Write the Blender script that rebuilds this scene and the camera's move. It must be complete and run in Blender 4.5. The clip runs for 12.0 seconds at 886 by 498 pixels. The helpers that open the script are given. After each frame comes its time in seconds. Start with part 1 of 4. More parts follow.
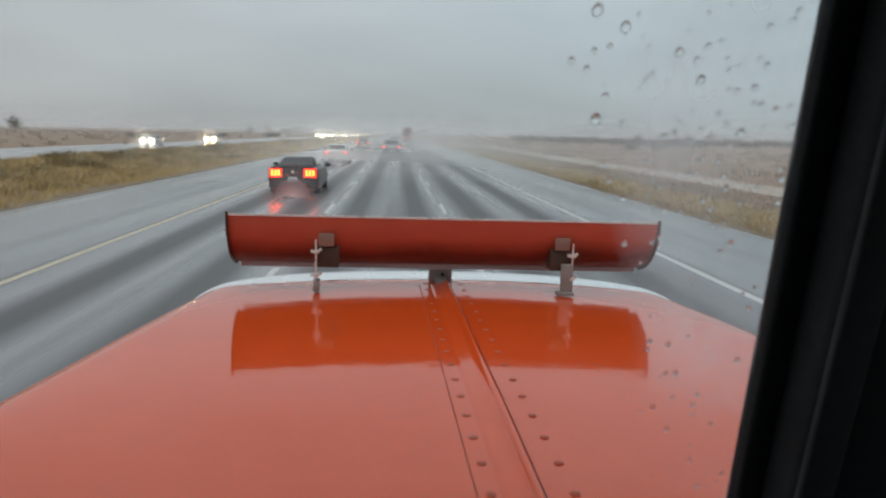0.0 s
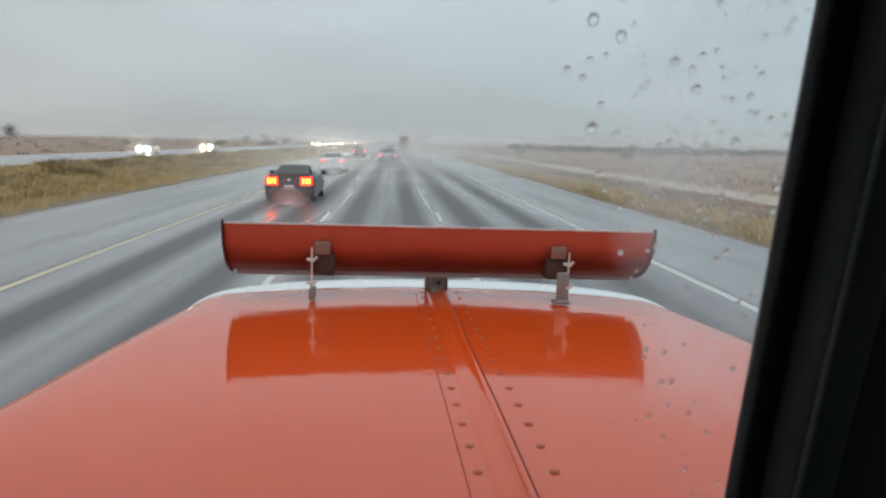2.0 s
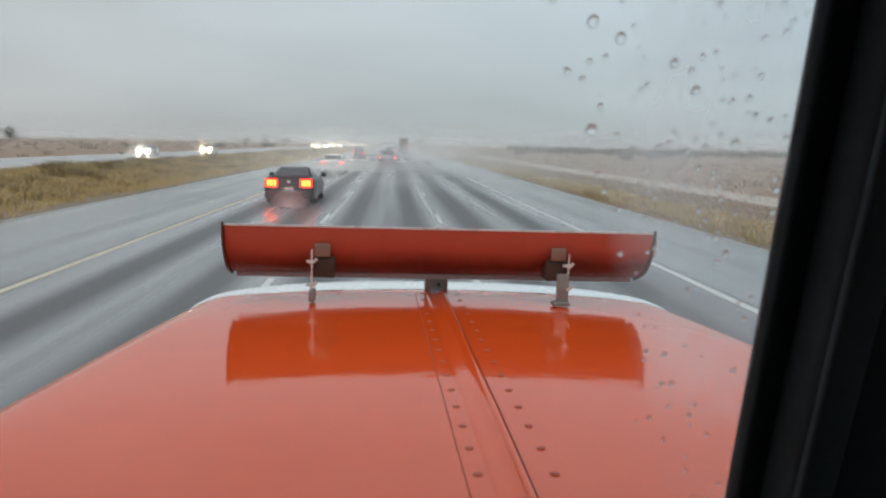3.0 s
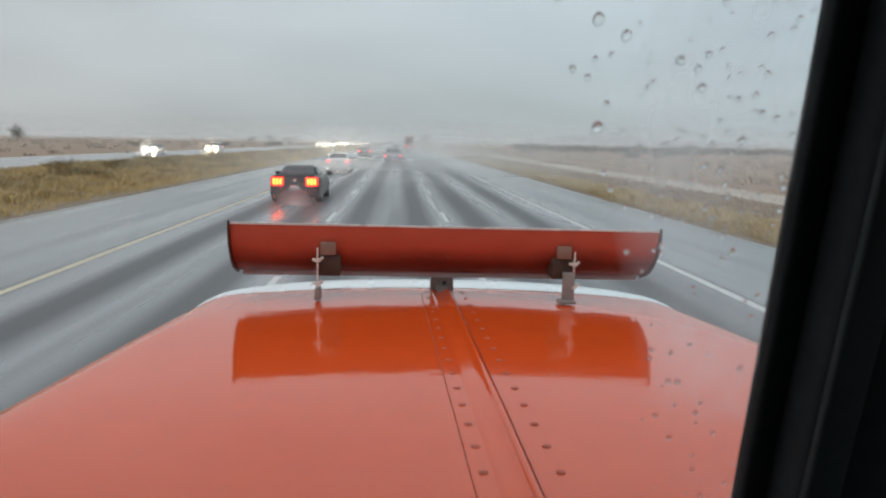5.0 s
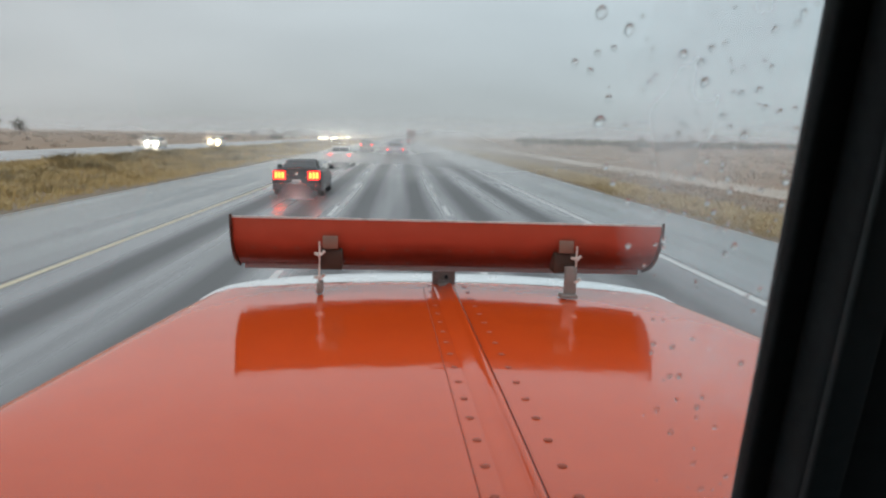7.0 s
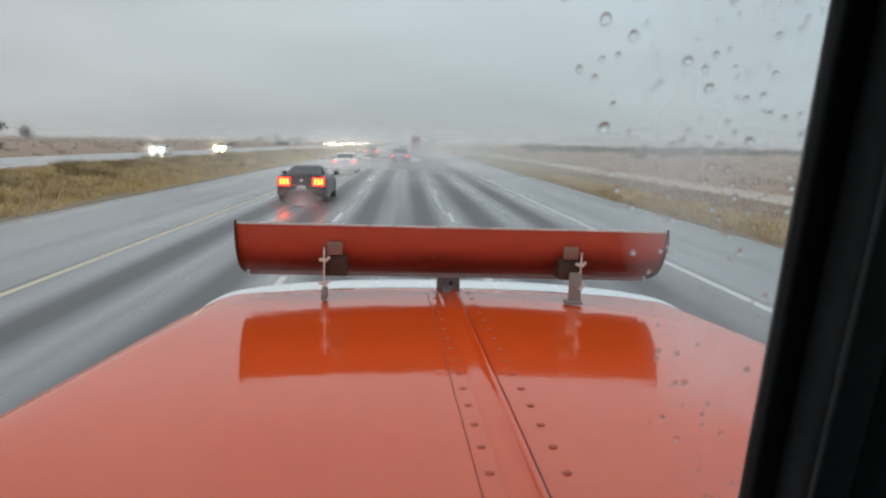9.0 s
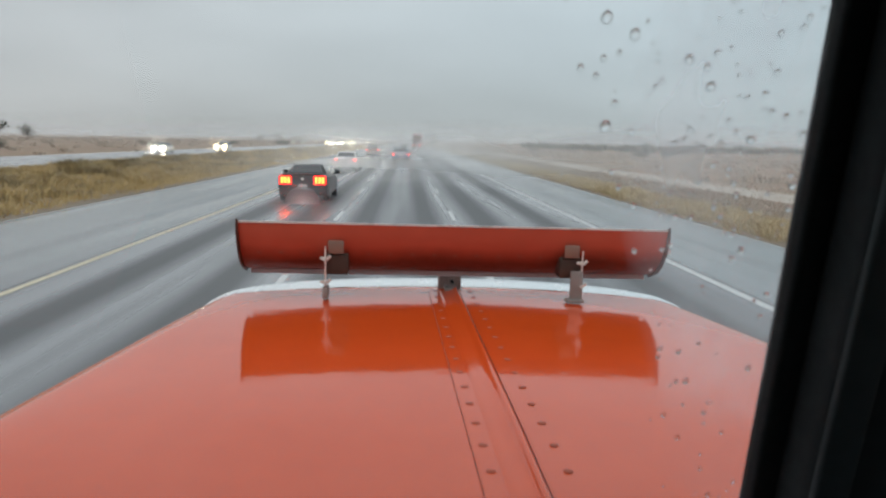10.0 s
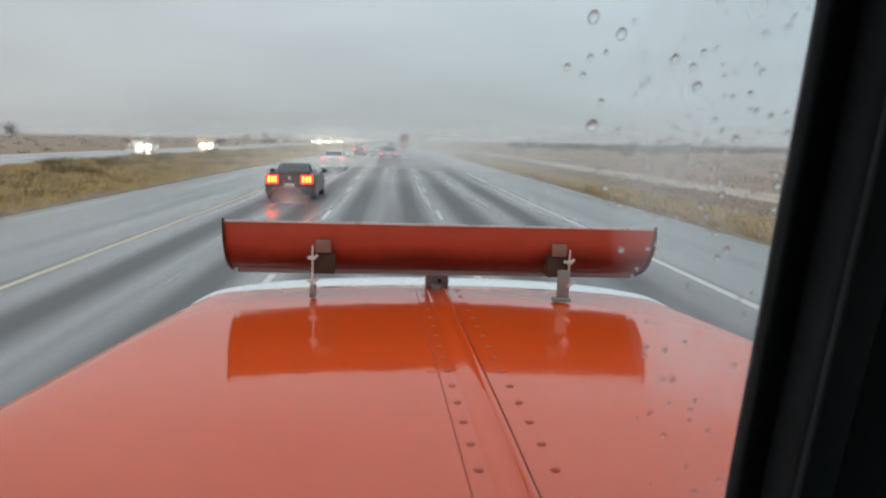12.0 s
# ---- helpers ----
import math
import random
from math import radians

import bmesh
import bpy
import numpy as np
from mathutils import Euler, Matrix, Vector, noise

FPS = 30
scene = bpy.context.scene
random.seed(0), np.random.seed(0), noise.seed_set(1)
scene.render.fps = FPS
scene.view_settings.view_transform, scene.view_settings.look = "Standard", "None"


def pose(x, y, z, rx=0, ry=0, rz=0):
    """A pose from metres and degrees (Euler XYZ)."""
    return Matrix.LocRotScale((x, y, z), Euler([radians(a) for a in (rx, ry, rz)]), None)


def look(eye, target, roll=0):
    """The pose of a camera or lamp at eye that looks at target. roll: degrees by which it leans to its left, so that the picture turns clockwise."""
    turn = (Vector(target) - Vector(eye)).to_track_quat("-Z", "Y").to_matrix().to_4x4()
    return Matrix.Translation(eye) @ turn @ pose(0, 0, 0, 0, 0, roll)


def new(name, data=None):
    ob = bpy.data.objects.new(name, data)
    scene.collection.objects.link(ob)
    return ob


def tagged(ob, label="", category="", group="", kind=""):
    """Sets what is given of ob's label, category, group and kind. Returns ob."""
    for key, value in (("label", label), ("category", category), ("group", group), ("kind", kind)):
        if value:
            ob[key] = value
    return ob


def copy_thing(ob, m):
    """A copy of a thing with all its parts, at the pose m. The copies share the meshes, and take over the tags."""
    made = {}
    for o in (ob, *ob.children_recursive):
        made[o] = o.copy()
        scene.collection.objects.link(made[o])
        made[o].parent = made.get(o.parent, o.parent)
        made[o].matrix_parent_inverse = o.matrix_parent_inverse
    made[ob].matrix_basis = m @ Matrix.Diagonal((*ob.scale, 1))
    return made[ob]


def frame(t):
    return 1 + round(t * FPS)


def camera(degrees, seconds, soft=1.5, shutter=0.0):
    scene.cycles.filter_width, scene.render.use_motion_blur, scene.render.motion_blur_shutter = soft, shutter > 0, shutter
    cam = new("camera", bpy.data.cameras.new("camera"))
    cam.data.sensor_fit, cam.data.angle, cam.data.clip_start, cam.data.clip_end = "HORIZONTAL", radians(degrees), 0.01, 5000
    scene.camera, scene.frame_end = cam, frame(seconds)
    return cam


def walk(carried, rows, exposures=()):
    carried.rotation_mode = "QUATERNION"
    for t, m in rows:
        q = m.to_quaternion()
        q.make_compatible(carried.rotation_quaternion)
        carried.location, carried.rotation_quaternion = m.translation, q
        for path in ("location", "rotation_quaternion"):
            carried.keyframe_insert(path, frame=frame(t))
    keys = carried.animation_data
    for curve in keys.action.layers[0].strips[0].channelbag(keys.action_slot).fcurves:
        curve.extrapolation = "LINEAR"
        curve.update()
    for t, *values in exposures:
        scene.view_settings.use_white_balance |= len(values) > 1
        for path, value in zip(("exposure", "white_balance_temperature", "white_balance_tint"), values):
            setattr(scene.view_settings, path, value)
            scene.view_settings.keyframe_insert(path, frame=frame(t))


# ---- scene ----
cam = camera(60.0, 12.0, soft=2.2)
# focused on the hood, so that the windshield close to the lens is soft
cam.data.dof.use_dof, cam.data.dof.focus_distance, cam.data.dof.aperture_fstop = True, 4.0, 11.0
# the camera is held in the cab: seconds, degrees turned to the right, tilted down and leaning
TURNS = [
    (0.0, 3.56, 8.51, 1.10),
    (0.5, 3.57, 8.30, 1.03),
    (1.0, 3.67, 8.24, 1.09),
    (1.5, 3.79, 7.95, 1.20),
    (2.0, 3.84, 7.89, 1.20),
    (2.5, 3.89, 7.69, 1.14),
    (3.0, 3.85, 7.75, 1.14),
    (5.0, 3.43, 7.89, 1.02),
    (5.5, 3.30, 7.99, 1.02),
    (6.0, 3.24, 8.20, 1.08),
    (6.5, 3.27, 8.31, 1.06),
    (7.0, 3.29, 8.34, 1.11),
    (9.0, 2.94, 7.88, 1.06),
    (9.5, 2.84, 7.96, 1.00),
    (10.0, 2.85, 7.99, 1.03),
    (10.5, 3.13, 8.15, 1.11),
    (11.0, 3.41, 7.90, 1.17),
    (11.5, 3.66, 8.03, 1.14),
    (12.0, 3.80, 8.04, 1.10),
]
EYE = (0.0, 0.0, 2.35)


def held(turn, tilt, lean):
    a, b = radians(turn), radians(tilt)
    way = Vector((math.sin(a) * math.cos(b), math.cos(a) * math.cos(b), -math.sin(b)))
    return look(EYE, Vector(EYE) + way, lean)


walk(cam, [(t, held(a, b, c)) for t, a, b, c in TURNS],
     exposures=[(0.0, -0.18), (0.5, -0.22), (1.0, -0.14), (1.5, -0.04), (2.0, 0.0), (12.0, 0.0)])

# ---- world and light: a heavy overcast sky ----
world = bpy.data.worlds.new("overcast_sky")
scene.world = world
world.use_nodes = True
wt = world.node_tree
wt.nodes.clear()


def wnode(kind, **sets):
    n = wt.nodes.new(kind)
    for key, value in sets.items():
        n.inputs[key.replace("_", " ")].default_value = value
    return n


w_out = wnode("ShaderNodeOutputWorld")
w_bg = wnode("ShaderNodeBackground", Strength=1.0)
w_sky = wnode("ShaderNodeTexSky")
w_sky.sky_type, w_sky.sun_disc = "NISHITA", False
w_sky.sun_elevation, w_sky.sun_rotation = radians(55), radians(200)
w_scale = wnode("ShaderNodeVectorMath")
w_scale.operation = "SCALE"
w_scale.inputs["Scale"].default_value = 0.06
w_co = wnode("ShaderNodeTexCoord")
w_sep = wnode("ShaderNodeSeparateXYZ")
w_ramp = wnode("ShaderNodeValToRGB")
els = w_ramp.color_ramp.elements
els[0].position, els[0].color = 0.0, (0.54, 0.565, 0.59, 1)
els[1].position, els[1].color = 1.0, (1.18, 1.21, 1.25, 1)
e = els.new(0.16)
e.color = (0.66, 0.71, 0.745, 1)
e = els.new(0.40)
e.color = (0.71, 0.755, 0.79, 1)
w_map = wnode("ShaderNodeMapping")
w_map.inputs["Scale"].default_value = (1.0, 1.0, 4.5)
w_noise = wnode("ShaderNodeTexNoise", Scale=2.2, Detail=4.0, Roughness=0.5)
w_cloud = wnode("ShaderNodeMapRange", From_Min=0.3, From_Max=0.72, To_Min=0.87, To_Max=1.11)
w_mul = wnode("ShaderNodeVectorMath")
w_mul.operation = "MULTIPLY"
w_side = wnode("ShaderNodeMapRange", From_Min=-0.4, From_Max=0.45)
w_tint = wnode("ShaderNodeMix")
w_tint.data_type = "RGBA"
w_tint.inputs[6].default_value, w_tint.inputs[7].default_value = (1.02, 0.99, 0.98, 1), (0.93, 1.0, 1.03, 1)
w_hue = wnode("ShaderNodeVectorMath")
w_hue.operation = "MULTIPLY"
w_mix = wnode("ShaderNodeMix")
w_mix.data_type = "RGBA"
w_mix.inputs["Factor"].default_value = 0.12
for a, b in ((w_co.outputs["Generated"], w_sep.inputs[0]), (w_sep.outputs["Z"], w_ramp.inputs["Fac"]),
             (w_co.outputs["Generated"], w_map.inputs["Vector"]), (w_map.outputs[0], w_noise.inputs["Vector"]),
             (w_noise.outputs[0], w_cloud.inputs["Value"]), (w_ramp.outputs["Color"], w_mul.inputs[0]),
             (w_cloud.outputs[0], w_mul.inputs[1]), (w_sky.outputs[0], w_scale.inputs[0]),
             (w_mul.outputs[0], w_hue.inputs[0]), (w_sep.outputs["X"], w_side.inputs["Value"]), (w_side.outputs[0], w_tint.inputs["Factor"]),
             (w_tint.outputs[2], w_hue.inputs[1]), (w_hue.outputs[0], w_mix.inputs[6]), (w_scale.outputs[0], w_mix.inputs[7]),
             (w_mix.outputs[2], w_bg.inputs["Color"]), (w_bg.outputs[0], w_out.inputs["Surface"])):
    wt.links.new(a, b)

sun = new("sun", bpy.data.lights.new("sun", "SUN"))
sun.data.energy, sun.data.angle, sun.data.color = 0.8, radians(60), (1.0, 0.97, 0.93)
sun.matrix_world = look((-10, -20, 40), (0, 0, 0))


# ---- materials ----
class Nodes:
    """A small builder for one node material."""

    def __init__(self, name):
        self.mat = bpy.data.materials.new(name)
        self.mat.use_nodes = True
        self.tree = self.mat.node_tree
        self.bsdf = self.tree.nodes["Principled BSDF"]
        self.out = self.tree.nodes["Material Output"]
        self.co = self.add("ShaderNodeTexCoord").outputs["Object"]

    def add(self, kind, **sets):
        n = self.tree.nodes.new(kind)
        for key, value in sets.items():
            n.inputs[key.replace("_", " ")].default_value = value
        return n

    def link(self, a, b):
        self.tree.links.new(a, b)

    def noise(self, scale, detail=4.0, stretch=None, rough=0.55):
        n = self.add("ShaderNodeTexNoise", Scale=scale, Detail=detail, Roughness=rough)
        if stretch:
            m = self.add("ShaderNodeMapping")
            m.inputs["Scale"].default_value = stretch
            self.link(self.co, m.inputs["Vector"])
            self.link(m.outputs[0], n.inputs["Vector"])
        else:
            self.link(self.co, n.inputs["Vector"])
        return n.outputs[0]

    def span(self, value, a, b, lo, hi):
        n = self.add("ShaderNodeMapRange", From_Min=a, From_Max=b, To_Min=lo, To_Max=hi)
        self.link(value, n.inputs["Value"])
        return n.outputs[0]

    def math(self, op, a, b=0.0):
        n = self.add("ShaderNodeMath")
        n.operation = op
        for i, v in enumerate((a, b)):
            if isinstance(v, (int, float)):
                n.inputs[i].default_value = v
            else:
                self.link(v, n.inputs[i])
        return n.outputs[0]

    def mix(self, fac, a, b):
        n = self.add("ShaderNodeMix")
        n.data_type = "RGBA"
        for v, i in ((fac, 0), (a, 6), (b, 7)):
            if isinstance(v, (int, float)):
                n.inputs[i].default_value = v
            elif isinstance(v, tuple):
                n.inputs[i].default_value = (*v, 1.0)
            else:
                self.link(v, n.inputs[i])
        return n.outputs[2]

    def bump(self, height, strength, distance):
        n = self.add("ShaderNodeBump", Strength=strength, Distance=distance)
        self.link(height, n.inputs["Height"])
        self.link(n.outputs[0], self.bsdf.inputs["Normal"])
        return n

    def set(self, **sets):
        for key, value in sets.items():
            socket = self.bsdf.inputs[key.replace("_", " ")]
            if isinstance(value, (int, float)):
                socket.default_value = value
            elif isinstance(value, tuple):
                socket.default_value = (*value, 1.0)
            else:
                self.link(value, socket)
        return self


def plain(name, colour, rough=0.5, metal=0.0, vary=0.18, scale=9.0, coat=0.0):
    n = Nodes(name)
    dark = tuple(c * (1 - vary) for c in colour)
    lite = tuple(min(1.0, c * (1 + vary)) for c in colour)
    g = n.noise(scale, 5.0)
    n.set(Base_Color=n.mix(g, dark, lite), Metallic=metal, Coat_Weight=coat, Coat_Roughness=0.04,
          Roughness=n.span(n.noise(scale * 3.1), 0.3, 0.7, max(0.02, rough - 0.08), rough + 0.08))
    return n.mat


def dull(mat, level):
    """Takes gloss from a material."""
    mat.node_tree.nodes["Principled BSDF"].inputs["Specular IOR Level"].default_value = level
    return mat


def glowing(name, colour, strength, skin=(0.3, 0.3, 0.3)):
    n = Nodes(name)
    n.set(Base_Color=skin, Roughness=0.15, Emission_Color=colour, Emission_Strength=strength)
    return n.mat


def paint_orange(name, base, deep):
    n = Nodes(name)
    film = n.noise(1.7, 3.0)
    grime = n.noise(14.0, 6.0)
    n.set(Base_Color=n.mix(n.span(grime, 0.35, 0.75, 0.0, 0.35), base, deep),
          Roughness=n.span(film, 0.3, 0.7, 0.06, 0.11), IOR=1.45, Coat_Weight=0.28, Coat_Roughness=0.03)
    wave = n.bump(n.noise(3.4, 4.0), 0.11, 0.02)
    n.link(wave.outputs[0], n.bsdf.inputs["Coat Normal"])
    return n.mat


M_PAINT = paint_orange("wet_orange_paint", (0.65, 0.077, 0.012), (0.53, 0.058, 0.011))
n = Nodes("weathered_orange_paint_low_shade")
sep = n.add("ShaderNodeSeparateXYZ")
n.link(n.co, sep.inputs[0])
# Shade of the lower curve is painted into the colour, with a ragged edge.
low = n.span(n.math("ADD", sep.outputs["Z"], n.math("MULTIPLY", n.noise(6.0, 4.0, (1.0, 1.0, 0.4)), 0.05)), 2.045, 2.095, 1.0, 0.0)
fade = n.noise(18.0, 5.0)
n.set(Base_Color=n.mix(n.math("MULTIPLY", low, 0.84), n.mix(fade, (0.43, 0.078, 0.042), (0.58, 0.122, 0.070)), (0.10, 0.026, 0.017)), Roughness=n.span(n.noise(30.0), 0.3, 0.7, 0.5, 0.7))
M_PAINT_BACK = n.mat
M_CHROME = plain("polished_metal", (0.80, 0.83, 0.84), 0.24, 1.0, 0.04, 4)
M_STEEL = plain("weathered_steel", (0.25, 0.155, 0.12), 0.5, 0.15, 0.35, 30)
M_ZINC = plain("zinc_bolt", (0.74, 0.71, 0.67), 0.3, 0.3, 0.1)
M_GREY_STEEL = plain("grey_weathered_steel", (0.27, 0.24, 0.225), 0.45, 0.2, 0.35, 40)
M_RUST = plain("rusty_bracket", (0.075, 0.045, 0.034), 0.6, 0.3, 0.4, 40)
M_RIVET = dull(plain("dull_rivet", (0.36, 0.072, 0.038), 0.5, 0.0, 0.3, 60), 0.3)
M_GAP = dull(plain("hinge_gap_shade", (0.16, 0.030, 0.016), 0.7, 0.0, 0.3, 60), 0.2)
M_EDGE = plain("dark_brown_edge", (0.06, 0.022, 0.015), 0.4, 0.0, 0.3, 30)
M_RUBBER = dull(plain("black_rubber", (0.021, 0.029, 0.033), 0.8, 0.0, 0.3, 40), 0.25)
M_TRIM = dull(plain("dark_cab_trim", (0.045, 0.064, 0.072), 0.7, 0.0, 0.2, 20), 0.35)
M_VINYL = dull(plain("black_cab_vinyl", (0.030, 0.041, 0.046), 0.8, 0.0, 0.2, 25), 0.3)
M_TYRE = plain("tyre_rubber", (0.02, 0.02, 0.021), 0.6, 0.0, 0.25, 20)
M_RIM = plain("alloy_rim", (0.42, 0.43, 0.45), 0.3, 0.9, 0.1, 12)
M_DARK_GLASS = plain("tinted_car_glass", (0.02, 0.025, 0.03), 0.06, 0.0, 0.1)
M_PLATE = plain("licence_plate", (0.62, 0.62, 0.60), 0.45, 0.0, 0.08)
M_BAR = plain("dark_plate_bar", (0.06, 0.07, 0.12), 0.5)
M_BLACK_CAR = plain("black_car_paint", (0.013, 0.011, 0.014), 0.38, 0.0, 0.15, 4, 0.2)
M_WHITE_CAR = plain("white_car_paint", (0.74, 0.75, 0.75), 0.25, 0.0, 0.04, 4, 0.6)
M_BLUE_CAR = plain("dark_blue_car_paint", (0.15, 0.19, 0.27), 0.28, 0.3, 0.08, 4, 0.6)
M_RED_CAR = plain("dark_red_car_paint", (0.10, 0.018, 0.016), 0.28, 0.2, 0.1, 4, 0.6)
M_SILVER_CAR = plain("silver_car_paint", (0.42, 0.43, 0.44), 0.3, 0.4, 0.06, 4, 0.6)
M_TAIL = glowing("lit_tail_lamp", (1.0, 0.05, 0.035), 7.0, (0.4, 0.02, 0.01))
M_TAIL_HOT = glowing("lit_brake_bar", (1.0, 0.090, 0.012), 17.0, (0.5, 0.03, 0.01))
M_TAIL_DIM = glowing("red_lamp_halo", (1.0, 0.022, 0.013), 3.6, (0.4, 0.02, 0.01))
M_HEAD = glowing("lit_headlamp", (1.0, 0.90, 0.72), 220.0, (0.8, 0.8, 0.8))
M_HEAD_WARM = glowing("lit_warm_headlamp", (1.0, 0.76, 0.42), 200.0, (0.8, 0.8, 0.8))
M_ALLOY = plain("bare_aluminium_strip", (0.74, 0.75, 0.76), 0.5, 0.0, 0.1, 20)
M_BARK = plain("tree_bark", (0.08, 0.06, 0.045), 0.85, 0.0, 0.3, 8)
M_SHED = plain("pale_shed_wall", (0.6, 0.6, 0.58), 0.6, 0.0, 0.08, 1)
M_SHED_ROOF = plain("grey_shed_roof", (0.28, 0.28, 0.28), 0.5, 0.0, 0.1, 1)
M_LINE_WHITE = plain("worn_white_line", (0.52, 0.53, 0.53), 0.35, 0.0, 0.12, 6)
M_LINE_YELLOW = plain("worn_yellow_line", (0.55, 0.48, 0.34), 0.35, 0.0, 0.15, 6)

n = Nodes("windshield_glass")
glass = n.add("ShaderNodeBsdfGlass", Roughness=0.0, IOR=1.45, Color=(0.97, 0.985, 0.98, 1))
n.link(glass.outputs[0], n.out.inputs["Surface"])
M_GLASS = n.mat
n = Nodes("rain_water")
glass = n.add("ShaderNodeBsdfGlass", Roughness=0.0, IOR=1.33, Color=(1, 1, 1, 1))
n.link(glass.outputs[0], n.out.inputs["Surface"])
M_WATER = n.mat


def wet_road(name, tracks, tone):
    """Wet asphalt: films of standing water between the wheel tracks of the lanes, drawn out along the road."""
    n = Nodes(name)
    streak = n.noise(1.0, 2.5, (0.9, 0.022, 1.0), 0.5)
    patch = n.noise(0.22, 3.0, (1.0, 0.12, 1.0))
    grain = n.noise(60.0, 3.0)
    film = n.span(n.math("ADD", n.math("MULTIPLY", streak, 0.65), n.math("MULTIPLY", patch, 0.35)), 0.40, 0.60, 0.0, 1.0)
    if tracks:
        sep = n.add("ShaderNodeSeparateXYZ")
        n.link(n.co, sep.inputs[0])
        lane = n.math("PINGPONG", n.math("ADD", sep.outputs["X"], 2.06 + 35.4), 1.77)
        off = n.math("ABSOLUTE", n.math("SUBTRACT", lane, 0.88))
        dry = n.span(off, 0.18, 0.72, 1.0, 0.0)
        film = n.math("MULTIPLY", n.math("ADD", n.math("MULTIPLY", film, 0.6), 0.4), n.math("SUBTRACT", 1.0, n.math("MULTIPLY", dry, 0.85)))
    film_c = n.math("MINIMUM", film, 1.0) if tracks else n.span(film, 0.0, 1.0, 0.72, 1.0)
    asphalt = n.mix(grain, tuple(c * 0.75 for c in tone), tuple(c * 1.3 for c in tone))
    # Films also get a paler colour, standing in for more mirrored sky.
    n.set(Base_Color=n.mix(film_c, asphalt, tuple(c * (3.8 if tracks else 1.5) for c in tone)),
          Roughness=n.span(film_c, 0.0, 1.0, 0.55, 0.16), IOR=1.36)
    height = n.math("MULTIPLY", n.noise(28.0, 4.0), n.span(film_c, 0.0, 1.0, 1.0, 0.25))
    n.bump(height, 0.30, 0.015)
    return n.mat


M_ROAD = wet_road("wet_asphalt", True, (0.070, 0.072, 0.076))
M_SHOULDER = wet_road("wet_shoulder_asphalt", False, (0.125, 0.132, 0.138))
M_FAR_ROAD = wet_road("wet_pale_road", False, (0.20, 0.20, 0.203))


def soil(name, a, b, c, scale):
    n = Nodes(name)
    big = n.span(n.noise(scale, 5.0), 0.35, 0.65, 0.0, 1.0)
    fine = n.noise(scale * 22, 5.0)
    col = n.mix(n.span(fine, 0.3, 0.7, 0.0, 0.8), n.mix(big, a, b), c)
    n.set(Base_Color=col, Roughness=0.9)
    n.bump(fine, 0.6, 0.08)
    return n.mat


M_GROUND = soil("dry_field_soil", (0.26, 0.180, 0.122), (0.32, 0.215, 0.142), (0.20, 0.148, 0.112), 0.035)
# The hill's haze is put into its colour, paled towards the sky.
M_HILL = soil("haze_pale_hill_rock", (0.37, 0.385, 0.40), (0.40, 0.41, 0.42), (0.34, 0.355, 0.37), 0.01)
M_TRACK = soil("wet_sandy_track", (0.42, 0.37, 0.32), (0.34, 0.28, 0.22), (0.48, 0.44, 0.40), 0.3)
M_MUD = soil("wet_verge_soil", (0.20, 0.160, 0.118), (0.26, 0.20, 0.14), (0.15, 0.122, 0.095), 0.5)


def blades(name, lo, mid, hi):
    n = Nodes(name)
    geo = n.add("ShaderNodeNewGeometry")
    patch = n.span(n.noise(0.5, 3.0), 0.35, 0.65, 0.0, 1.0)
    col = n.mix(geo.outputs["Random Per Island"], n.mix(patch, lo, mid), hi)
    n.set(Base_Color=col, Roughness=0.75)
    return n.mat


M_DRY_GRASS = blades("dry_grass", (0.30, 0.19, 0.072), (0.50, 0.335, 0.125), (0.54, 0.395, 0.185))
M_VERGE_GRASS = blades("pale_verge_grass", (0.35, 0.255, 0.130), (0.50, 0.38, 0.205), (0.55, 0.45, 0.29))
M_WEED = blades("olive_weeds", (0.15, 0.115, 0.055), (0.23, 0.175, 0.085), (0.31, 0.235, 0.13))
M_SAGE = blades("grey_brown_scrub", (0.26, 0.215, 0.17), (0.37, 0.30, 0.235), (0.46, 0.38, 0.31))
M_DARK_BUSH = blades("dark_green_foliage", (0.028, 0.034, 0.024), (0.045, 0.05, 0.034), (0.075, 0.075, 0.05))


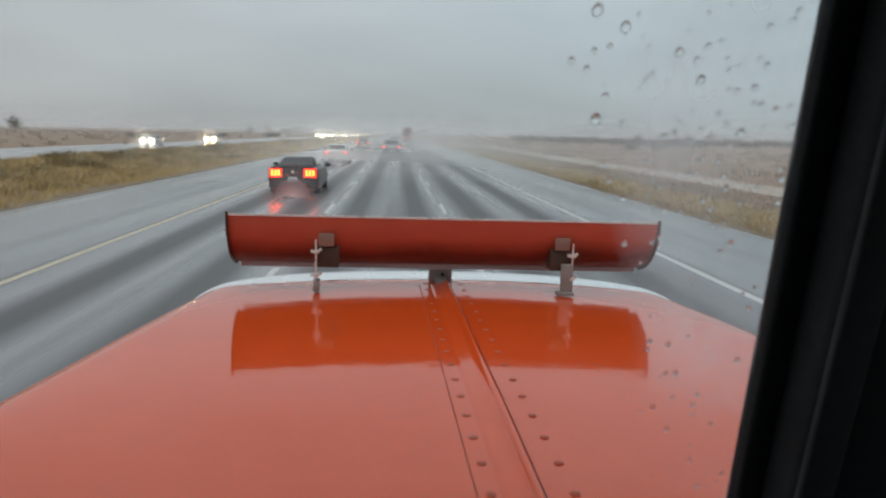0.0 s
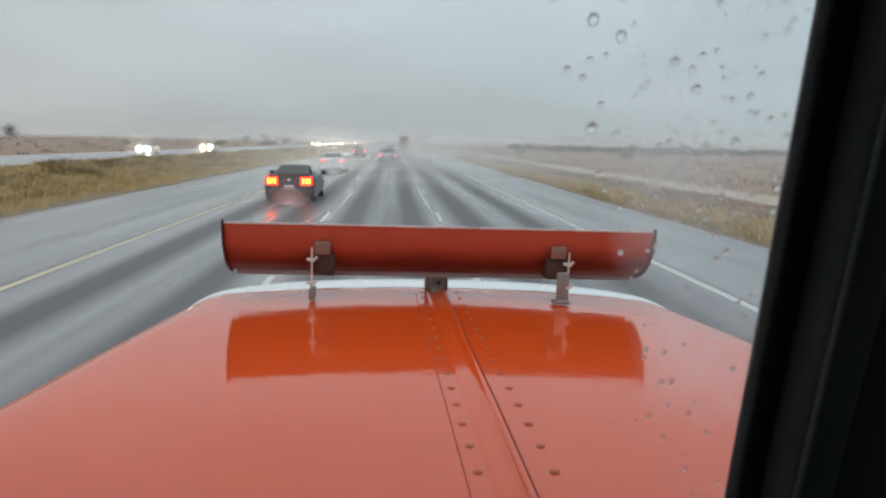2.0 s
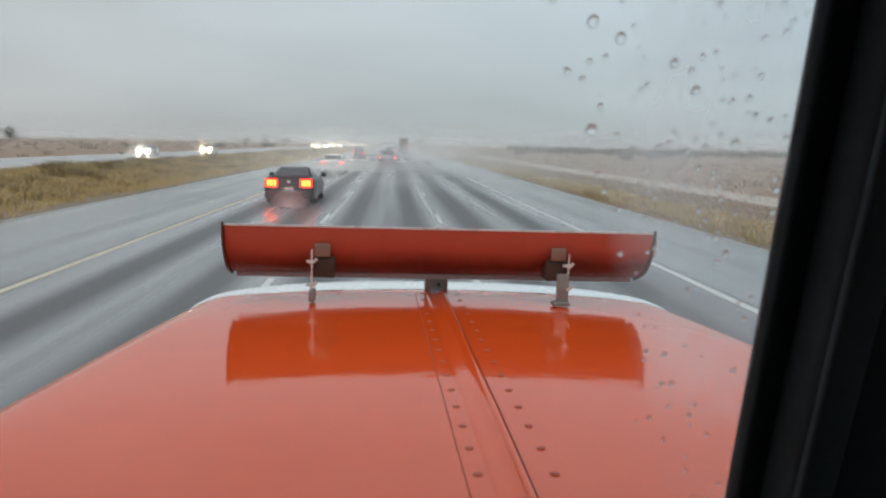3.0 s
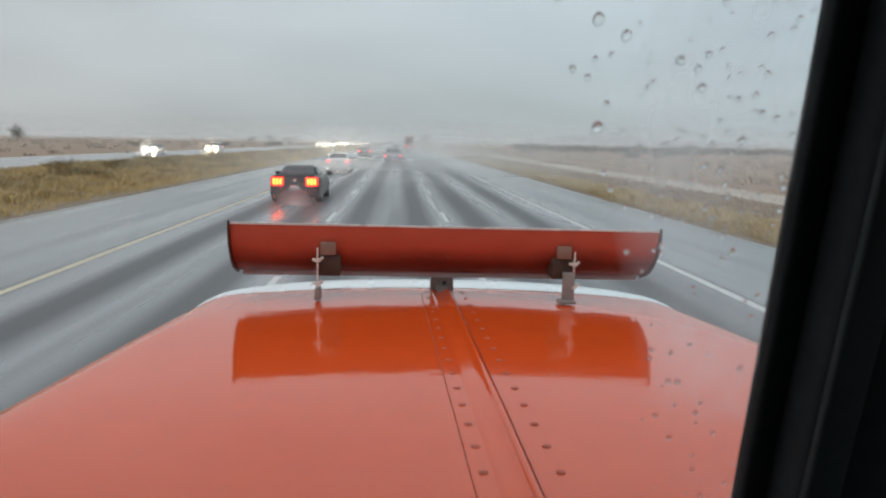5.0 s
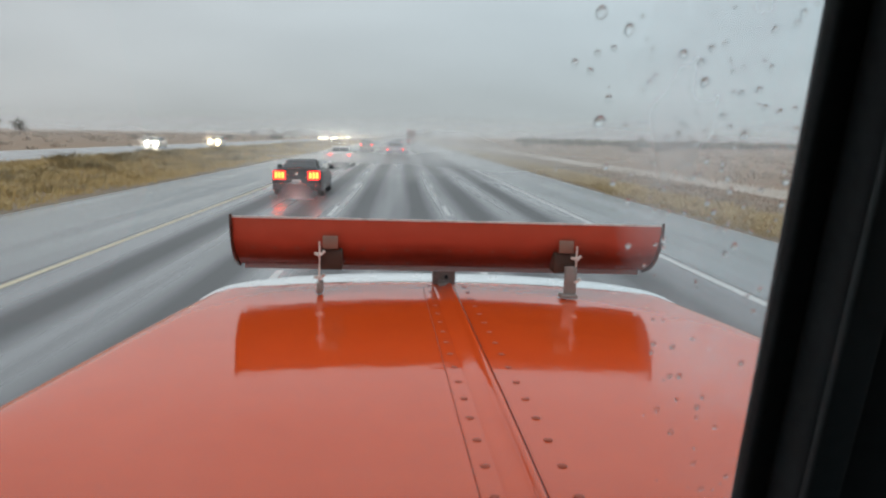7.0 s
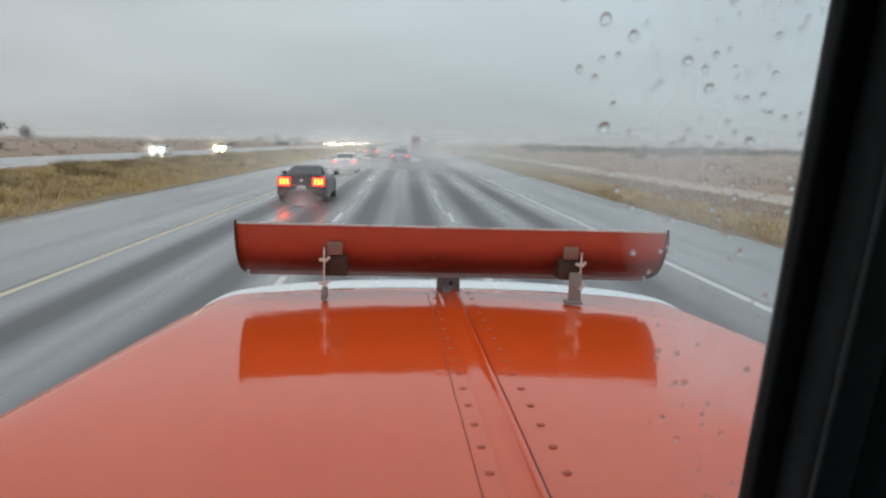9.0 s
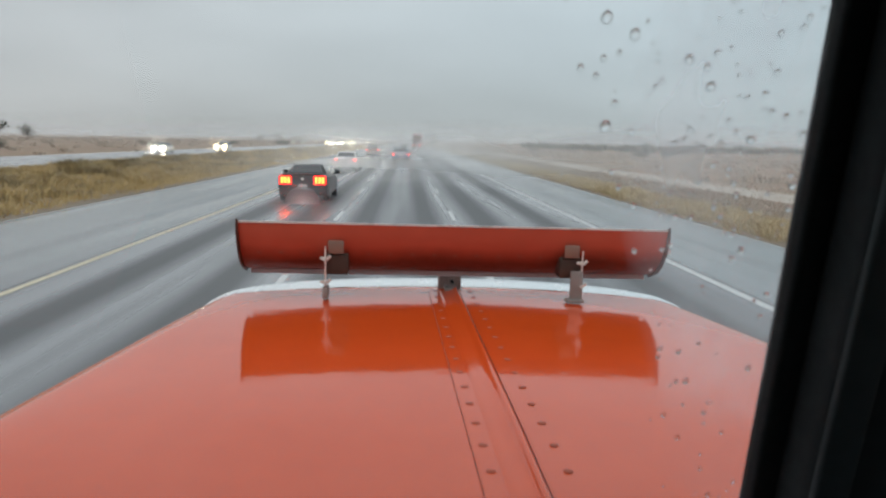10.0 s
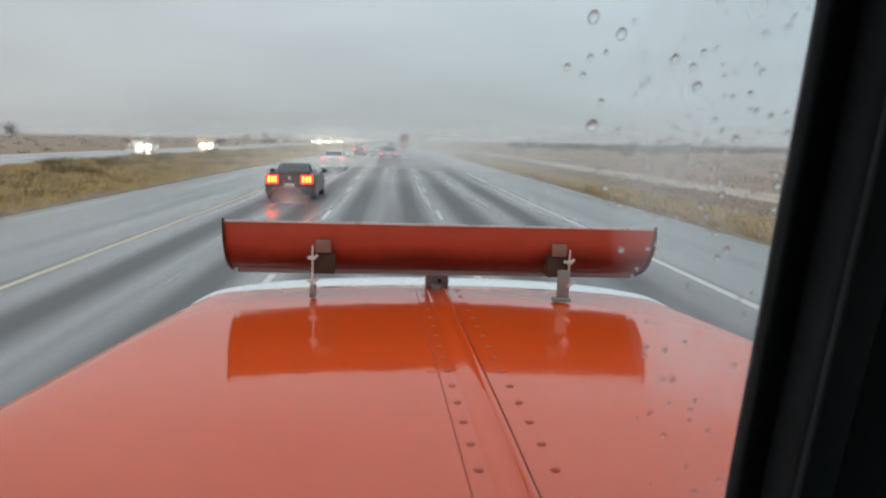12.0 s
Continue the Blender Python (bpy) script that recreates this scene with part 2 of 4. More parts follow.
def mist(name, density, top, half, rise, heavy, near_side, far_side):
    """Flat sheet standing in for the haze of rain and spray; it scatters daylight, thinner higher up.

    heavy: how much denser it is over the outer lane; near_side, far_side: its share left over beside the median and
    over the field."""
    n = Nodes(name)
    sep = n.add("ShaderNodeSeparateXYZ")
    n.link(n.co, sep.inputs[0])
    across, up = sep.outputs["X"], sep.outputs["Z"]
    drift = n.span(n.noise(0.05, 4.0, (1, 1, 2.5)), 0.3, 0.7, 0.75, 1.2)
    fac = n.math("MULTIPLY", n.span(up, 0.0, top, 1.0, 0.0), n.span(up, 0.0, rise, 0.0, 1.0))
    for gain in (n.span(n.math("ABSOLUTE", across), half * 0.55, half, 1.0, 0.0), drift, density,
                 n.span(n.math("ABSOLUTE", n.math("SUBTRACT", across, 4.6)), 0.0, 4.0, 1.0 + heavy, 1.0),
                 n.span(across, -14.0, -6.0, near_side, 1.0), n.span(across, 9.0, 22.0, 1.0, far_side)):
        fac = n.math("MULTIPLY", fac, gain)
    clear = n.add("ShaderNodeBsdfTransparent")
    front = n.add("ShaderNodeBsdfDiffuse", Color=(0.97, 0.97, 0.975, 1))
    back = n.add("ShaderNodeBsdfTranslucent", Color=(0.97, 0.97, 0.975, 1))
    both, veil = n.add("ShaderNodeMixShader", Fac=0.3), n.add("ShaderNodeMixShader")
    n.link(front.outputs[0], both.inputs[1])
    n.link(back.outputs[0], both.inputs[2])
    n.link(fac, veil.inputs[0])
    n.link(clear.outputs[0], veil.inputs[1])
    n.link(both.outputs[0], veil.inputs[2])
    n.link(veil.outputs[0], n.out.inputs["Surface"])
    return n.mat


def spray_glow_veil(name, density, reach):
    """Sheet for spray and for lamp glow: dense in the middle, thinning out towards its rim."""
    n = Nodes(name)
    far = n.add("ShaderNodeVectorMath")
    far.operation = "LENGTH"
    n.link(n.co, far.inputs[0])
    fac = n.math("MULTIPLY", n.math("POWER", n.span(far.outputs["Value"], 0.0, reach, 1.0, 0.0), 2.4), density)
    clear = n.add("ShaderNodeBsdfTransparent")
    back = n.add("ShaderNodeBsdfTranslucent", Color=(0.95, 0.96, 0.97, 1))
    veil = n.add("ShaderNodeMixShader")
    n.link(fac, veil.inputs[0])
    n.link(clear.outputs[0], veil.inputs[1])
    n.link(back.outputs[0], veil.inputs[2])
    n.link(veil.outputs[0], n.out.inputs["Surface"])
    return n.mat


n = Nodes("thin_water_film")
clear = n.add("ShaderNodeBsdfTransparent")
haze = n.add("ShaderNodeBsdfTranslucent", Color=(0.86, 0.95, 1.0, 1))
film_mix = n.add("ShaderNodeMixShader")
sep = n.add("ShaderNodeSeparateXYZ")
n.link(n.co, sep.inputs[0])
inward = n.math("ADD", sep.outputs["X"], n.math("MULTIPLY", sep.outputs["Z"], 0.328))
wet = n.span(inward, 0.902, 0.950, 0.0, 1.0)
n.link(n.math("MULTIPLY", wet, n.span(n.noise(9.0, 5.0, (1, 1, 0.5)), 0.40, 0.62, 0.03, 0.30)), film_mix.inputs[0])
n.link(clear.outputs[0], film_mix.inputs[1])
n.link(haze.outputs[0], film_mix.inputs[2])
n.link(film_mix.outputs[0], n.out.inputs["Surface"])
M_FILM = n.mat


# ---- mesh helpers ----
def finish(name, bm, material, smooth=True):
    me = bpy.data.meshes.new(name)
    bmesh.ops.recalc_face_normals(bm, faces=bm.faces)
    bm.to_mesh(me)
    bm.free()
    for p in me.polygons:
        p.use_smooth = smooth
    if smooth:
        me.set_sharp_from_angle(angle=radians(38))
    me.materials.append(material)
    return me


def thing(name, label, category, group="", kind="", at=None):
    ob = new(name)
    ob.empty_display_size = 0.2
    if at is not None:
        ob.matrix_world = at
    return tagged(ob, label, category, group, kind)


def part(name, bm, material, parent, label="", smooth=True):
    ob = new(name, finish(name, bm, material, smooth))
    ob.parent = parent
    return tagged(ob, label)


def mesh_thing(name, bm, material, label, category, group="", kind="", smooth=True):
    return tagged(new(name, finish(name, bm, material, smooth)), label, category, group, kind)


def box(bm, x0, x1, y0, y1, z0, z1, bevel=0.0):
    m = Matrix.Translation(((x0 + x1) / 2, (y0 + y1) / 2, (z0 + z1) / 2)) @ Matrix.Diagonal((x1 - x0, y1 - y0, z1 - z0, 1))
    made = bmesh.ops.create_cube(bm, size=1.0, matrix=m)
    if bevel:
        edges = list({e for v in made["verts"] for e in v.link_edges})
        bmesh.ops.bevel(bm, geom=edges, offset=bevel, segments=2, affect="EDGES", profile=0.5)
    return bm


def boxed(*args, bevel=0.0):
    return box(bmesh.new(), *args, bevel=bevel)


def tube(bm, a, b, r, sides=12, r2=None):
    a, b = Vector(a), Vector(b)
    m = Matrix.Translation((a + b) / 2) @ (b - a).to_track_quat("Z", "Y").to_matrix().to_4x4()
    bmesh.ops.create_cone(bm, cap_ends=True, segments=sides, radius1=r, radius2=r if r2 is None else r2, depth=(b - a).length, matrix=m)
    return bm


def loft(bm, rings, caps=True, closed=True):
    made = [[bm.verts.new(p) for p in ring] for ring in rings]
    for one, two in zip(made, made[1:]):
        k = len(one)
        for i in range(k if closed else k - 1):
            j = (i + 1) % k
            bm.faces.new((one[i], one[j], two[j], two[i]))
    if caps:
        bm.faces.new(made[0][::-1])
        bm.faces.new(made[-1])
    return bm


def sheet(bm, grid, thick):
    """A sheet with thickness from a grid of points (rows of equal length); thick: the way from its front to its back."""
    t = Vector(thick)
    front = [[bm.verts.new(p) for p in row] for row in grid]
    back = [[bm.verts.new(Vector(p) + t) for p in row] for row in grid]
    rows, cols = len(grid), len(grid[0])
    for i in range(rows - 1):
        for j in range(cols - 1):
            bm.faces.new((front[i][j], front[i][j + 1], front[i + 1][j + 1], front[i + 1][j]))
            bm.faces.new((back[i][j], back[i + 1][j], back[i + 1][j + 1], back[i][j + 1]))
    for i in range(rows - 1):
        for j in (0, cols - 1):
            bm.faces.new((front[i][j], front[i + 1][j], back[i + 1][j], back[i][j]))
    for j in range(cols - 1):
        for i in (0, rows - 1):
            bm.faces.new((front[i][j], front[i][j + 1], back[i][j + 1], back[i][j]))
    return bm


def dome(bm, at, r, flat=0.5, sides=10, axis=None):
    m = Matrix.Translation(at)
    if axis is not None:
        m = m @ Vector(axis).to_track_quat("Z", "Y").to_matrix().to_4x4()
    rings = []
    for k in range(4):
        a = math.pi / 2 * k / 4
        rings.append([m @ Vector((r * math.cos(a) * math.cos(b), r * math.cos(a) * math.sin(b), r * flat * math.sin(a)))
                      for b in (2 * math.pi * i / sides for i in range(sides))])
    loft(bm, rings)
    return bm


# ---- the land and the roads ----
def strip(name, x0, x1, y0, y1, z0, z1, material, label, category):
    ob = mesh_thing(name, boxed(x0, x1, y0, y1, z0, z1), material, label, category, kind="structure", smooth=False)
    return ob


YELLOW, DASH_A, DASH_B, WHITE = -5.93, -2.06, 1.48, 5.38
bm = bmesh.new()
bmesh.ops.create_grid(bm, x_segments=60, y_segments=60, size=4500)
for v in bm.verts:
    v.co.z = -0.12
ground = mesh_thing("ground", bm, M_GROUND, "flat open land of dry tan soil and stubble", "ground", kind="structure", smooth=False)
road = strip("road", -6.1, 5.55, -60, 3000, -0.12, 0.0, M_ROAD, "wet dark asphalt highway with three lanes and shiny water films", "road")
strip("left_shoulder", -10.9, -6.1, -60, 3000, -0.12, -0.004, M_SHOULDER, "wide wet grey asphalt shoulder beside the yellow line", "road shoulder")
strip("right_shoulder", 5.55, 9.0, -60, 3000, -0.12, -0.004, M_SHOULDER, "wet grey asphalt shoulder beside the white line", "road shoulder")
strip("opposite_road", -41.5, -27.8, -60, 3000, -0.12, -0.01, M_FAR_ROAD, "wet pale opposite carriageway beyond the grass median", "road")
strip("median", -27.8, -10.9, -60, 3000, -0.12, -0.02, M_MUD, "wet brown soil of the grass median", "ground")
strip("verge", 9.0, 14.2, -60, 3000, -0.12, -0.03, M_MUD, "wet brown soil of the roadside verge", "ground")
strip("dirt_track", 16.5, 19.8, -60, 900, -0.12, -0.05, M_TRACK, "wet pale dirt track beside the verge", "road")

part("yellow_line", boxed(YELLOW - 0.065, YELLOW + 0.065, -40, 2500, -0.01, 0.006), M_LINE_YELLOW, road, "worn solid yellow edge line", False)
part("white_line", boxed(WHITE - 0.08, WHITE + 0.08, -40, 2500, -0.01, 0.006), M_LINE_WHITE, road, "worn solid white edge line", False)
dash_mesh = finish("lane_dash", boxed(-0.06, 0.06, 0, 3.05, -0.01, 0.006), M_LINE_WHITE, False)
for lane_x, start in ((DASH_A, 22.4), (DASH_B, 22.9)):
    for k in range(-3, 26):
        ob = new("lane_dash", dash_mesh)
        ob.parent, ob.location = road, (lane_x, start + 12.2 * k, 0)


def tufts(name, spots, blade_count, height, spread, width, material, label, category):
    """Clumps of narrow bent blades, joined into one mesh."""
    rng = np.random.default_rng(len(name) + len(spots))
    n_all = len(spots) * blade_count
    base = np.repeat(spots, blade_count, axis=0)
    size = np.repeat(rng.uniform(0.45, 1.0, len(spots)) + 0.8 * rng.uniform(0, 1, len(spots)) ** 5, blade_count)
    a = rng.uniform(0, 2 * np.pi, n_all)
    r = rng.uniform(0, 1, n_all) ** 0.7 * spread * size
    h = height * size * rng.uniform(0.5, 1.1, n_all)
    root = np.stack([base[:, 0] + r * np.cos(a), base[:, 1] + r * np.sin(a), base[:, 2]], 1)
    lean = rng.uniform(0.25, 1.0, n_all) * h
    side = np.stack([-np.sin(a + 0.8), np.cos(a + 0.8), np.zeros(n_all)], 1) * (width * size)[:, None]
    outward = np.stack([np.cos(a), np.sin(a), np.zeros(n_all)], 1)
    mid = root + outward * (lean * 0.35)[:, None] + np.stack([0 * h, 0 * h, h * 0.6], 1)
    tip = root + outward * lean[:, None] + np.stack([0 * h, 0 * h, h], 1)
    verts = np.stack([root - side, root + side, mid + side * 0.7, mid - side * 0.7, tip], 1).reshape(-1, 3)
    i = np.arange(n_all) * 5
    faces = [f for k in i.tolist() for f in ((k, k + 1, k + 2, k + 3), (k + 3, k + 2, k + 4))]
    me = bpy.data.meshes.new(name)
    me.from_pydata(verts.tolist(), [], faces)
    me.materials.append(material)
    return tagged(new(name, me), label, category, kind="stuff")


def scatter(count, x0, x1, y0, y1, z, seed, power=2.0):
    rng = np.random.default_rng(seed)
    x = rng.uniform(x0, x1, count)
    y = y0 + (y1 - y0) * rng.uniform(0, 1, count) ** power
    return np.stack([x, y, np.full(count, z)], 1)


tufts("median_grass", scatter(17000, -27.5, -11.5, 8, 330, -0.03, 3), 14, 0.30, 0.50, 0.011, M_DRY_GRASS, "dry tan and ochre grass clumps on the median", "grass")
tufts("median_scrub", scatter(700, -27.0, -12.5, 14, 260, -0.03, 4, 1.6), 80, 0.36, 0.75, 0.013, M_WEED, "low brown weeds in the median grass", "scrub")
tufts("median_bushes", scatter(110, -27.2, -18.0, 18, 260, -0.05, 14, 1.5), 150, 0.62, 0.85, 0.018, M_WEED, "olive brown bushes along the back of the median", "bush")
tufts("verge_grass", scatter(5200, 9.4, 12.0, 8, 300, -0.04, 5), 14, 0.25, 0.42, 0.011, M_VERGE_GRASS, "dry yellow grass along the roadside verge", "grass")
tufts("verge_stubble", scatter(4200, 12.0, 16.0, 8, 300, -0.05, 15), 12, 0.20, 0.50, 0.012, M_SAGE, "short grey tan stubble behind the verge grass", "grass")
tufts("field_grass", scatter(9000, 15.0, 75.0, 12, 420, -0.12, 6, 1.5), 12, 0.30, 0.7, 0.016, M_SAGE, "grey brown stubble and weeds in the field", "scrub")
tufts("field_scrub", scatter(1700, 20.8, 190.0, 25, 480, -0.12, 7, 1.2), 44, 0.50, 1.3, 0.040, M_SAGE, "brown desert scrub in the open field", "scrub")
tufts("far_field_scrub", scatter(1000, -260.0, -43.0, 60, 600, -0.12, 8, 1.2), 40, 0.7, 1.0, 0.06, M_SAGE, "low tan scrub beyond the opposite road", "scrub")
tufts("far_bushes", scatter(600, 60.0, 420.0, 230, 420, -0.12, 9, 1.0), 60, 2.0, 2.4, 0.20, M_DARK_BUSH, "dark bushes along the far field edge", "bush")


def tree(at, height, seed):
    rng = random.Random(seed)
    base = thing("tree", "dark leafy tree standing far off in the field", "tree", "far trees", at=Matrix.Translation(at))
    bm = bmesh.new()
    tube(bm, (0, 0, 0), (0.1, 0, height * 0.45), height * 0.035, 7, height * 0.022)
    limbs = []
    for k in range(6):
        a = k * 1.05 + rng.random()
        tip = (math.cos(a) * height * 0.26, math.sin(a) * height * 0.30, height * rng.uniform(0.25, 0.75))
        tube(bm, (0.1, 0, height * rng.uniform(0.12, 0.35)), tip, height * 0.016, 5, height * 0.006)
        limbs.append(tip)
    part("trunk", bm, M_BARK, base)
    bm = bmesh.new()
    for tip in limbs + [(0, 0, height * 0.82)]:
        for k in range(46):
            c = Vector(tip) + Vector((rng.gauss(0, 0.13), rng.gauss(0, 0.13), rng.gauss(0, 0.10))) * height
            s = height * rng.uniform(0.03, 0.065)
            e = Euler((rng.uniform(0, 6), rng.uniform(0, 6), rng.uniform(0, 6))).to_matrix()
            vs = [bm.verts.new(c + e @ Vector(p) * s) for p in ((-1, 0, 0), (0, -0.7, 0.1), (1, 0, 0), (0, 0.7, 0.15))]
            bm.faces.new(vs)
    part("crown", bm, M_DARK_BUSH, base, smooth=False)
    return base


for k, (x, y, h) in enumerate(((-172, 335, 8.5), (-160, 336, 7.0), (-186, 350, 7.5), (-84, 450, 4.6), (-74, 455, 5.2), (-62, 452, 4.2), (18, 520, 7.0), (215, 520, 7.5), (196, 515, 6.5), (120, 380, 4.5))):
    tree((x, y, -0.12), h, 40 + k)

def bush(at, size, seed):
    """A low bush: bent stems from one root and many small leaves round them."""
    rng = random.Random(seed)
    base = thing("bush", "low dark bush in the dry field beyond the road", "bush", "field bushes", at=Matrix.Translation(at))
    stems, leaves = bmesh.new(), bmesh.new()
    for k in range(14):
        a, out, up = k * 2.4 + rng.random(), rng.uniform(0.35, 1.0) * size, rng.uniform(0.35, 0.75) * size
        tip = Vector((math.cos(a) * out * 1.5, math.sin(a) * out, up))
        tube(stems, (0, 0, -0.05), tip, size * 0.03, 5, size * 0.01)
        for _ in range(42):
            c = tip * rng.uniform(0.45, 1.1) + Vector((rng.gauss(0, 0.20), rng.gauss(0, 0.20), rng.gauss(0, 0.12))) * size
            c.z = max(c.z, 0.05)
            s = size * rng.uniform(0.05, 0.10)
            e = Euler((rng.uniform(0, 6), rng.uniform(0, 6), rng.uniform(0, 6))).to_matrix()
            leaves.faces.new([leaves.verts.new(c + e @ Vector(p) * s) for p in ((-1, 0, 0), (0, -0.5, 0.1), (1, 0, 0), (0, 0.5, 0.15))])
    part("stems", stems, M_BARK, base)
    part("leaves", leaves, M_DARK_BUSH, base, smooth=False)


for k, (x, y, size) in enumerate(((-62, 118, 1.9), (-70, 128, 1.4), (-66, 205, 2.2), (-58, 262, 1.8), (-48, 298, 2.0), (-52, 330, 2.4), (46, 150, 1.5), (58, 170, 1.8), (34, 205, 1.6), (52, 240, 2.2), (80, 215, 2.0))):
    bush((x, y, -0.12), size, 80 + k)

marker = thing("delineator_post", "slim white roadside marker post with a reflector", "marker post", at=Matrix.Translation((10.4, 51.0, -0.06)))
bm = bmesh.new()
loft(bm, [[(-0.05, 0.012, z), (-0.03, -0.012, z), (0.03, -0.012, z), (0.05, 0.012, z)] for z in (0.0, 0.6, 1.15)] + [[(-0.03, 0.010, 1.2), (-0.02, -0.010, 1.2), (0.02, -0.010, 1.2), (0.03, 0.010, 1.2)]])
part("post", bm, M_SHED, marker)
part("reflector", boxed(-0.032, 0.032, -0.018, -0.010, 0.98, 1.10, bevel=0.003), M_PLATE, marker, "pale reflector plate")

shed = thing("farm_shed", "small pale farm shed far off beyond the fields", "building", at=Matrix.Translation((-66, 480, -0.12)))
part("wall", boxed(-5, 5, -3, 3, 0, 3.0), M_SHED, shed, smooth=False)
bm = bmesh.new()
loft(bm, [[(-5.3, -3.3, 3.0), (-5.3, 3.3, 3.0), (-5.3, 0, 4.3)], [(5.3, -3.3, 3.0), (5.3, 3.3, 3.0), (5.3, 0, 4.3)]])
part("roof", bm, M_SHED_ROOF, shed, smooth=False)
part("door", boxed(-1, 1, -3.06, -2.9, 0, 2.3), M_SHED_ROOF, shed, smooth=False)

# a long low ridge on the horizon
bm = bmesh.new()
ring_a, ring_b, ring_c = [], [], []
for k in range(61):
    x = -200 + k * 50.0
    h = 40 * math.exp(-((x - 760) / 230) ** 2) + 26 * math.exp(-((x - 1300) / 420) ** 2) + 5 * noise.noise((x * 0.006, 3, 0)) - 3
    ring_a.append((x, 2700, -2))
    ring_b.append((x, 2900, h))
    ring_c.append((x, 3200, -2))
loft(bm, [ring_a, ring_b, ring_c], caps=False, closed=False)
mesh_thing("distant_hill", bm, M_HILL, "low hill with grey haze painted into its colour", "hill", kind="structure")

# Flat sheets, one behind the other, stand in for haze that thickens with distance.
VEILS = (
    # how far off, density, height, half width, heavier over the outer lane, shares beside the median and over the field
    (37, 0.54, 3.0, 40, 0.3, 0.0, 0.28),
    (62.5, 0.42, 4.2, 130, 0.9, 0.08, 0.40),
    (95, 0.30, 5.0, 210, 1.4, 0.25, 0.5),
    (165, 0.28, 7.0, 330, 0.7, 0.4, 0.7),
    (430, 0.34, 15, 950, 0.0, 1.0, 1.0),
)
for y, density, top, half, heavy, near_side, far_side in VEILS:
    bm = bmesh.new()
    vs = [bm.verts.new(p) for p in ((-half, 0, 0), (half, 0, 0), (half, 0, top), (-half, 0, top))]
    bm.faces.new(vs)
    veil = mist("rain_haze_veil", density, top, half, 1.3, heavy, near_side, far_side)
    ob = mesh_thing("rain_haze_sheet", bm, veil, "flat veil added for the haze of rain and road spray", "rain", kind="stuff", smooth=False)
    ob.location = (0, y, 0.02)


# ---- vehicles on the road ----
def rounded(w, z0, z1, r, top=None):
    """A rounded section, counter-clockwise, as (x, z); top: half width at its top."""
    t = w if top is None else top
    pts = []
    for cx, cz, a0 in ((w - r, z0 + r, -90), (t - r, z1 - r, 0), (-(t - r), z1 - r, 90), (-(w - r), z0 + r, 180)):
        for k in range(4):
            a = radians(a0 + 30 * k)
            pts.append((cx + r * math.cos(a), cz + r * math.sin(a)))
    return pts


def ring_at(y, w, z0, z1, r, top=None):
    return [(x, y, z) for x, z in rounded(w, z0, z1, r, top)]


def wheel(parent, x, y, r, width, material=None):
    bm = bmesh.new()
    sides = 20
    prof = ((-0.5, 0.62), (-0.5, 0.93), (-0.36, 1.0), (0.36, 1.0), (0.5, 0.93), (0.5, 0.62))
    rings = [[(x + width * a, y + r * b * math.cos(t), r + r * b * math.sin(t)) for t in (2 * math.pi * i / sides for i in range(sides))] for a, b in prof]
    loft(bm, rings)
    tyre = part("wheel", bm, M_TYRE, parent)
    bm = bmesh.new()
    for s in (-1, 1):
        tube(bm, (x + s * width * 0.42, y, r), (x + s * width * 0.52, y, r), r * 0.60, 16)
        for k in range(5):
            a = k * 1.2566
            tube(bm, (x + s * width * 0.53, y, r), (x + s * width * 0.53, y + r * 0.55 * math.cos(a), r + r * 0.55 * math.sin(a)), r * 0.07, 6)
    part("rim", bm, M_RIM, tyre)


SHAPES = {
    # half width, length, belt height, roof height, rear glass start, roof start, roof end, windscreen foot, tail height
    "coupe": dict(w=0.95, length=4.75, belt=0.98, roof=1.37, cab=(0.75, 1.60, 2.35, 3.35), tail=1.02, nose=0.78),
    "sedan": dict(w=0.91, length=4.70, belt=1.00, roof=1.46, cab=(0.45, 1.25, 2.45, 3.45), tail=1.06, nose=0.80),
    "suv": dict(w=0.94, length=4.65, belt=1.08, roof=1.70, cab=(0.10, 0.55, 2.55, 3.35), tail=1.08, nose=0.98),
}


